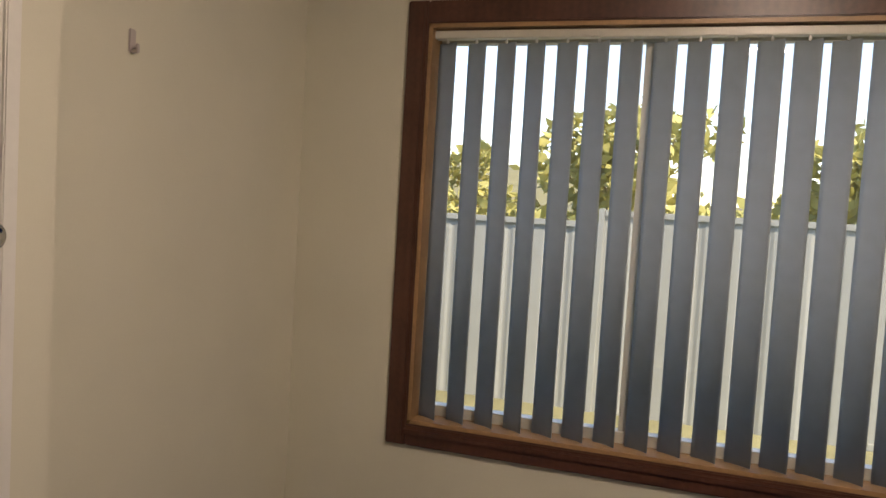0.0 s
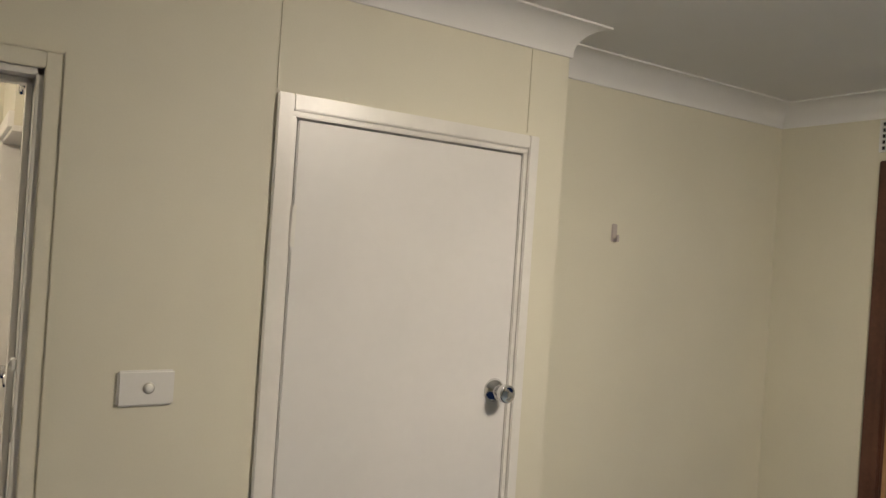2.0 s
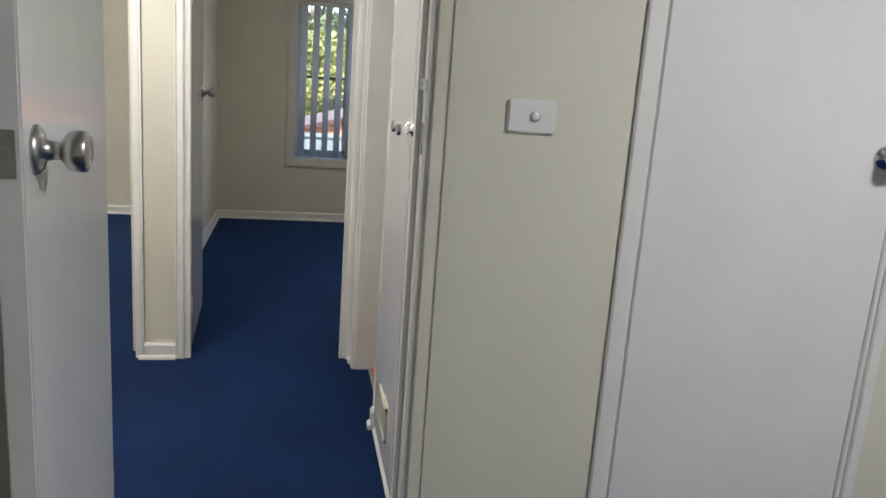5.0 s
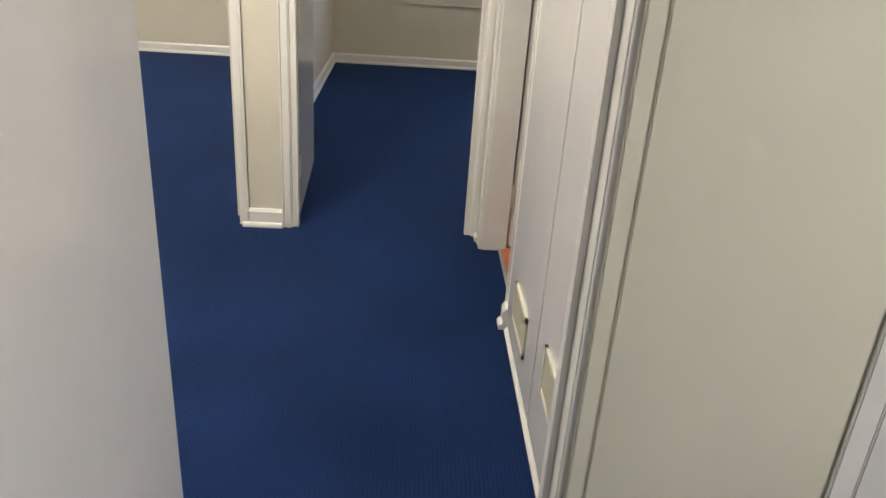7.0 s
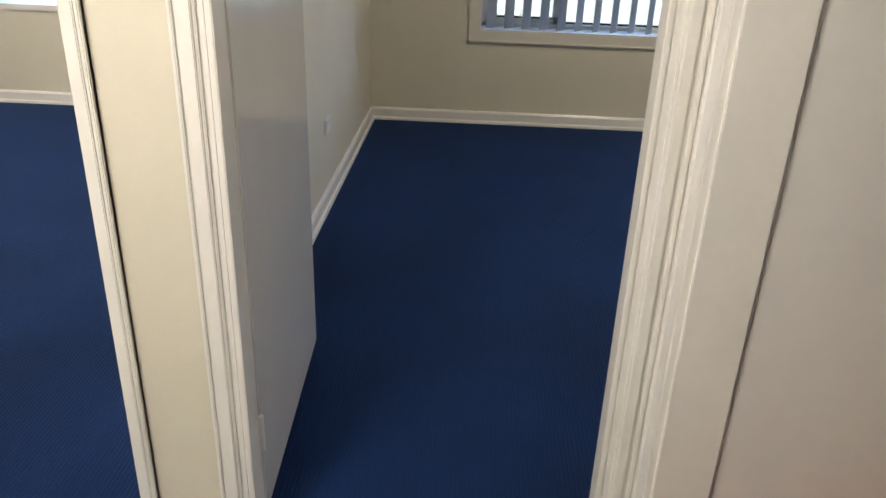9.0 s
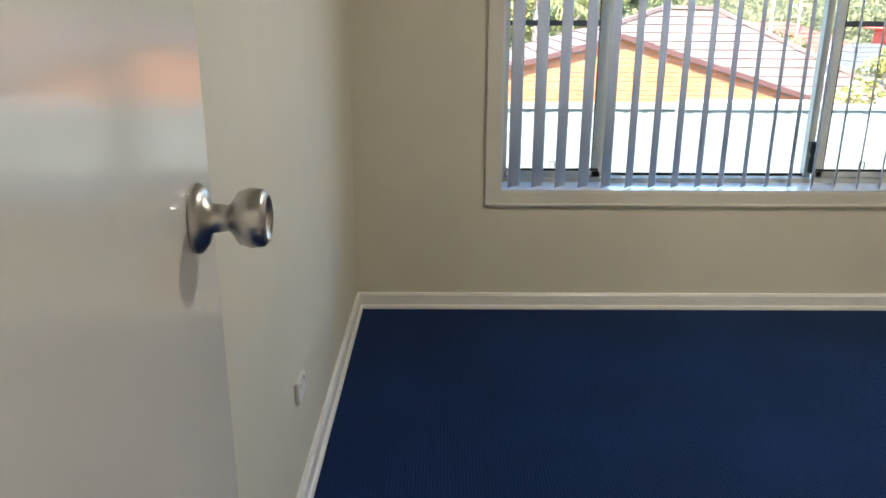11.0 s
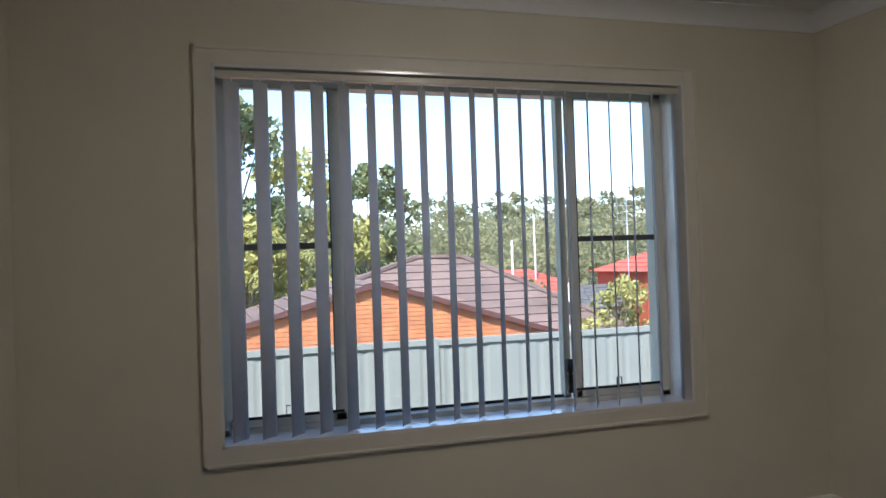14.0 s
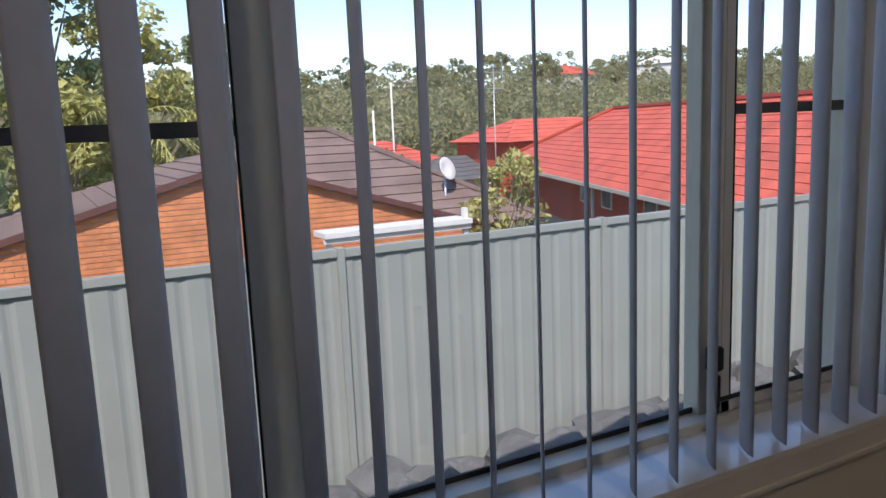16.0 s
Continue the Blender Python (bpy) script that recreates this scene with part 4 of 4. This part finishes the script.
# ---- trees ----
def leaf_mesh(name, centres, per, spread, size, mat, parent, seed, flat=0.8):
    r = np.random.RandomState(seed)
    c = np.repeat(np.array([q[:3] for q in centres]), per, axis=0)
    rad = np.repeat(np.array([q[3] if len(q) > 3 else spread for q in centres]), per)
    d = r.normal(size=c.shape)
    d /= np.linalg.norm(d, axis=1)[:, None]
    c = c + d * (rad * r.uniform(0.35, 1.0, len(c)) ** 0.6)[:, None] * np.array([1, 1, flat])
    a = r.normal(size=c.shape)
    a /= np.linalg.norm(a, axis=1)[:, None]
    b = np.cross(a, r.normal(size=c.shape))
    b /= np.linalg.norm(b, axis=1)[:, None]
    s = size * r.uniform(0.6, 1.4, len(c))[:, None]
    v = np.stack([c - a * s, c + b * s * 0.45, c + a * s, c - b * s * 0.45], axis=1).reshape(-1, 3)
    f = np.arange(len(v)).reshape(-1, 4)
    me = bpy.data.meshes.new(name)
    me.from_pydata(v.tolist(), [], f.tolist())
    me.materials.append(mat)
    ob = new(name, me)
    ob.parent = parent
    ob["kind"] = "stuff"
    return ob


def limb(bm, p, q, r0, r1, n=7):
    p, q = Vector(p), Vector(q)
    d = (q - p).normalized()
    s = d.orthogonal().normalized()
    t = d.cross(s)
    a = [bm.verts.new(p + (s * math.cos(k * 2 * math.pi / n) + t * math.sin(k * 2 * math.pi / n)) * r0) for k in range(n)]
    b = [bm.verts.new(q + (s * math.cos(k * 2 * math.pi / n) + t * math.sin(k * 2 * math.pi / n)) * r1) for k in range(n)]
    for k in range(n):
        bm.faces.new((a[k], a[(k + 1) % n], b[(k + 1) % n], b[k]))


def tree(x, y, z, h, crown, label, seed, mat=M_LEAF, low=0.35, per=42, size=0.16, clumps=34):
    r = random.Random(seed)
    t = thing("tree", pose(x, y, z), label, "tree", "trees")
    bm = bmesh.new()
    top = Vector((r.uniform(-0.4, 0.4), r.uniform(-0.4, 0.4), h * 0.62))
    limb(bm, (0, 0, 0), top * 0.55, h * 0.024, h * 0.018)
    limb(bm, top * 0.55, top, h * 0.018, h * 0.010)
    cl = []
    for i in range(clumps):
        an_ = r.uniform(0, 2 * math.pi)
        hh = h * (low + (1 - low) * r.random())
        k = (hh / h - low) / (1 - low)
        rr = crown * math.sqrt(max(0.05, math.sin(math.pi * min(0.95, 0.18 + 0.75 * k)))) * r.uniform(0.25, 1.0)
        c = Vector((math.cos(an_) * rr, math.sin(an_) * rr, hh))
        cl.append((*c, crown * r.uniform(0.16, 0.34)))
        if i % 2 == 0:
            b0_ = top * min(0.98, max(0.3, hh / h * 0.85))
            mid = (b0_ + c) / 2 + Vector((0, 0, -0.15))
            limb(bm, b0_, mid, h * 0.007, h * 0.005, 5)
            limb(bm, mid, c, h * 0.005, h * 0.002, 5)
    put("trunk", bm, M_BARK, t, smooth=True)
    leaf_mesh("leaves", cl, per, crown * 0.2, size, mat, t, seed)
    return t


tree(-3.2, 30, -3, 9.5, 3.6, "tall grey-green gum tree with open crown", 1, clumps=46, size=0.18, per=130)
tree(0.8, 34, -3, 11.5, 3.4, "tall grey-green gum tree with open crown", 2, clumps=44, size=0.18, per=130)
tree(4.6, 37, -3, 8.6, 3.2, "broad olive-green gum tree behind the house", 3, M_LEAFY, 0.2, clumps=46, size=0.17, per=130)
tree(8.0, 41, -3, 9.0, 2.6, "tall dark-leaved gum tree behind the house", 4, low=0.2, clumps=44, size=0.17, per=130)
tree(1.6, 29, -3, 5.6, 2.3, "yellow-green leafy tree behind fence", 5, M_LEAFY, 0.15, clumps=40, size=0.14, per=130)
tree(-0.8, 25, -3, 4.6, 1.8, "dark shaded bushy tree behind fence", 6, low=0.05, clumps=36, size=0.14, per=130)
tree(-7.5, 27, -3, 9.5, 3.8, "tall grey-green gum tree with open crown", 7, clumps=46, size=0.18, per=130)
tree(8.7, 18.4, -2.6, 3.3, 1.05, "small sparse yellow-leaved garden tree", 8, M_LEAFY, 0.3, clumps=30, size=0.075, per=60)
tree(11.5, 33, -3, 3.0, 1.5, "low green shrub behind brown roof", 9, low=0.05, clumps=26, size=0.12, per=60)
tree(15.6, 40, -3, 3.3, 2.4, "green leafy tree between the houses", 10, low=0.05, clumps=30, size=0.14, per=60)
tree(14.5, 1.5, -1, 4.0, 2.2, "yellow-green tree beyond the side fence", 12, M_LEAFY, 0.2, clumps=40, size=0.15, per=60)
tree(14.5, -2.5, -1, 3.8, 2.0, "yellow-green tree beyond the side fence", 13, M_LEAFY, 0.2, clumps=40, size=0.15, per=60)
tree(15.5, 5.0, -1, 3.6, 2.0, "yellow-green tree beyond the side fence", 14, M_LEAFY, 0.2, clumps=40, size=0.15, per=60)

# palm
pm = thing("palm_tree", pose(2.9, 27.5, -3), "feathery green palm tree behind brick house", "palm")
bm = bmesh.new()
limb(bm, (0, 0, 0), (0.15, 0, 4.6), 0.16, 0.10, 9)
put("trunk", bm, M_BARK, pm, smooth=True)
bm = bmesh.new()
rp = random.Random(4)
for i in range(15):
    az = i * 2 * math.pi / 15 + rp.uniform(-0.2, 0.2)
    el = rp.uniform(0.1, 1.1)
    prev = Vector((0.15, 0, 4.6))
    dirv = Vector((math.cos(az) * math.cos(el), math.sin(az) * math.cos(el), math.sin(el)))
    for k in range(11):
        nxt = prev + dirv * 0.19
        side = dirv.cross(Vector((0, 0, 1))).normalized()
        for sg in (-1, 1):
            tip = nxt + side * sg * 0.42 * (1 - abs(k - 5) / 9) + dirv * 0.22 - Vector((0, 0, 0.16))
            w_ = dirv * 0.03
            bm.faces.new([bm.verts.new(p) for p in (prev - w_, prev + w_, tip)])
        limb(bm, prev, nxt, 0.018, 0.015, 4)
        prev = nxt
        dirv = (dirv - Vector((0, 0, 0.13))).normalized()
put("fronds", bm, M_LEAFY, pm)

# woods on the far slope
rw = random.Random(21)
cl = []
for i in range(2600):
    y = 52 + 88 * rw.random() ** 0.8
    x = rw.uniform(-60, 190) * (0.45 + y / 160)
    g = ground_height(x, y)
    h = rw.uniform(2.0, 5.5)
    for k in range(2):
        cl.append((x + rw.uniform(-1, 1), y + rw.uniform(-1, 1), g + h * (0.45 + 0.5 * k), rw.uniform(1.0, 2.1)))
for i in range(120):
    y = rw.uniform(95, 142)
    x = rw.uniform(-20, 150)
    g, h, c = ground_height(x, y), rw.uniform(5.5, 8.5), rw.uniform(1.2, 2.4)
    for k in range(7):
        cl.append((x + rw.uniform(-c, c), y + rw.uniform(-c, c), g + h - rw.random() ** 2 * 3.0, rw.uniform(0.5, 1.1)))
wd = leaf_mesh("woodland", cl, 56, 1.5, 0.26, M_BUSH, None, 31)
tagged(wd, "dense olive-grey bushland covering the far hillside", "woods", kind="stuff")
rw = random.Random(5)
cl = []
for i in range(500):
    x, y = rw.uniform(16, 60), rw.uniform(-40, 30)
    cl.append((x + 16, y, ground_height(x + 16, y) + rw.uniform(0.3, 2.2), rw.uniform(0.8, 1.6)))
wd = leaf_mesh("shrubbery", cl, 24, 1.2, 0.4, M_LEAFY, None, 33)
tagged(wd, "yellow-green shrubbery beyond the side fence", "shrubs", kind="stuff")

# ---- bathroom floor tiles ----
bf = tagged(box("floor_bathroom", (0.985, 3.07, 0.0005), (2.6, 3.80, 0.006), M_GROUT, kind="structure"), "terracotta tiled bathroom floor", "floor")
tm = bpy.data.meshes.new("tile")
bt = bmesh.new()
add_box(bt, (-0.147, -0.147, 0.004), (0.147, 0.147, 0.011), 0.002)
bt.to_mesh(tm)
bt.free()
tm.materials.append(M_TERRA)
for i in range(5):
    for j in range(2):
        o = new("tile", tm)
        o.parent = bf
        o.matrix_basis = pose(1.140 + i * 0.3, 3.50 - j * 0.3 + 0.03, 0)
tagged(box("trim_threshold", (0.974, 3.09, 0.0), (0.985, 3.665, 0.010), M_METAL, bevel=0.003, kind="structure"), "thin metal strip between carpet and tiles", "trim")
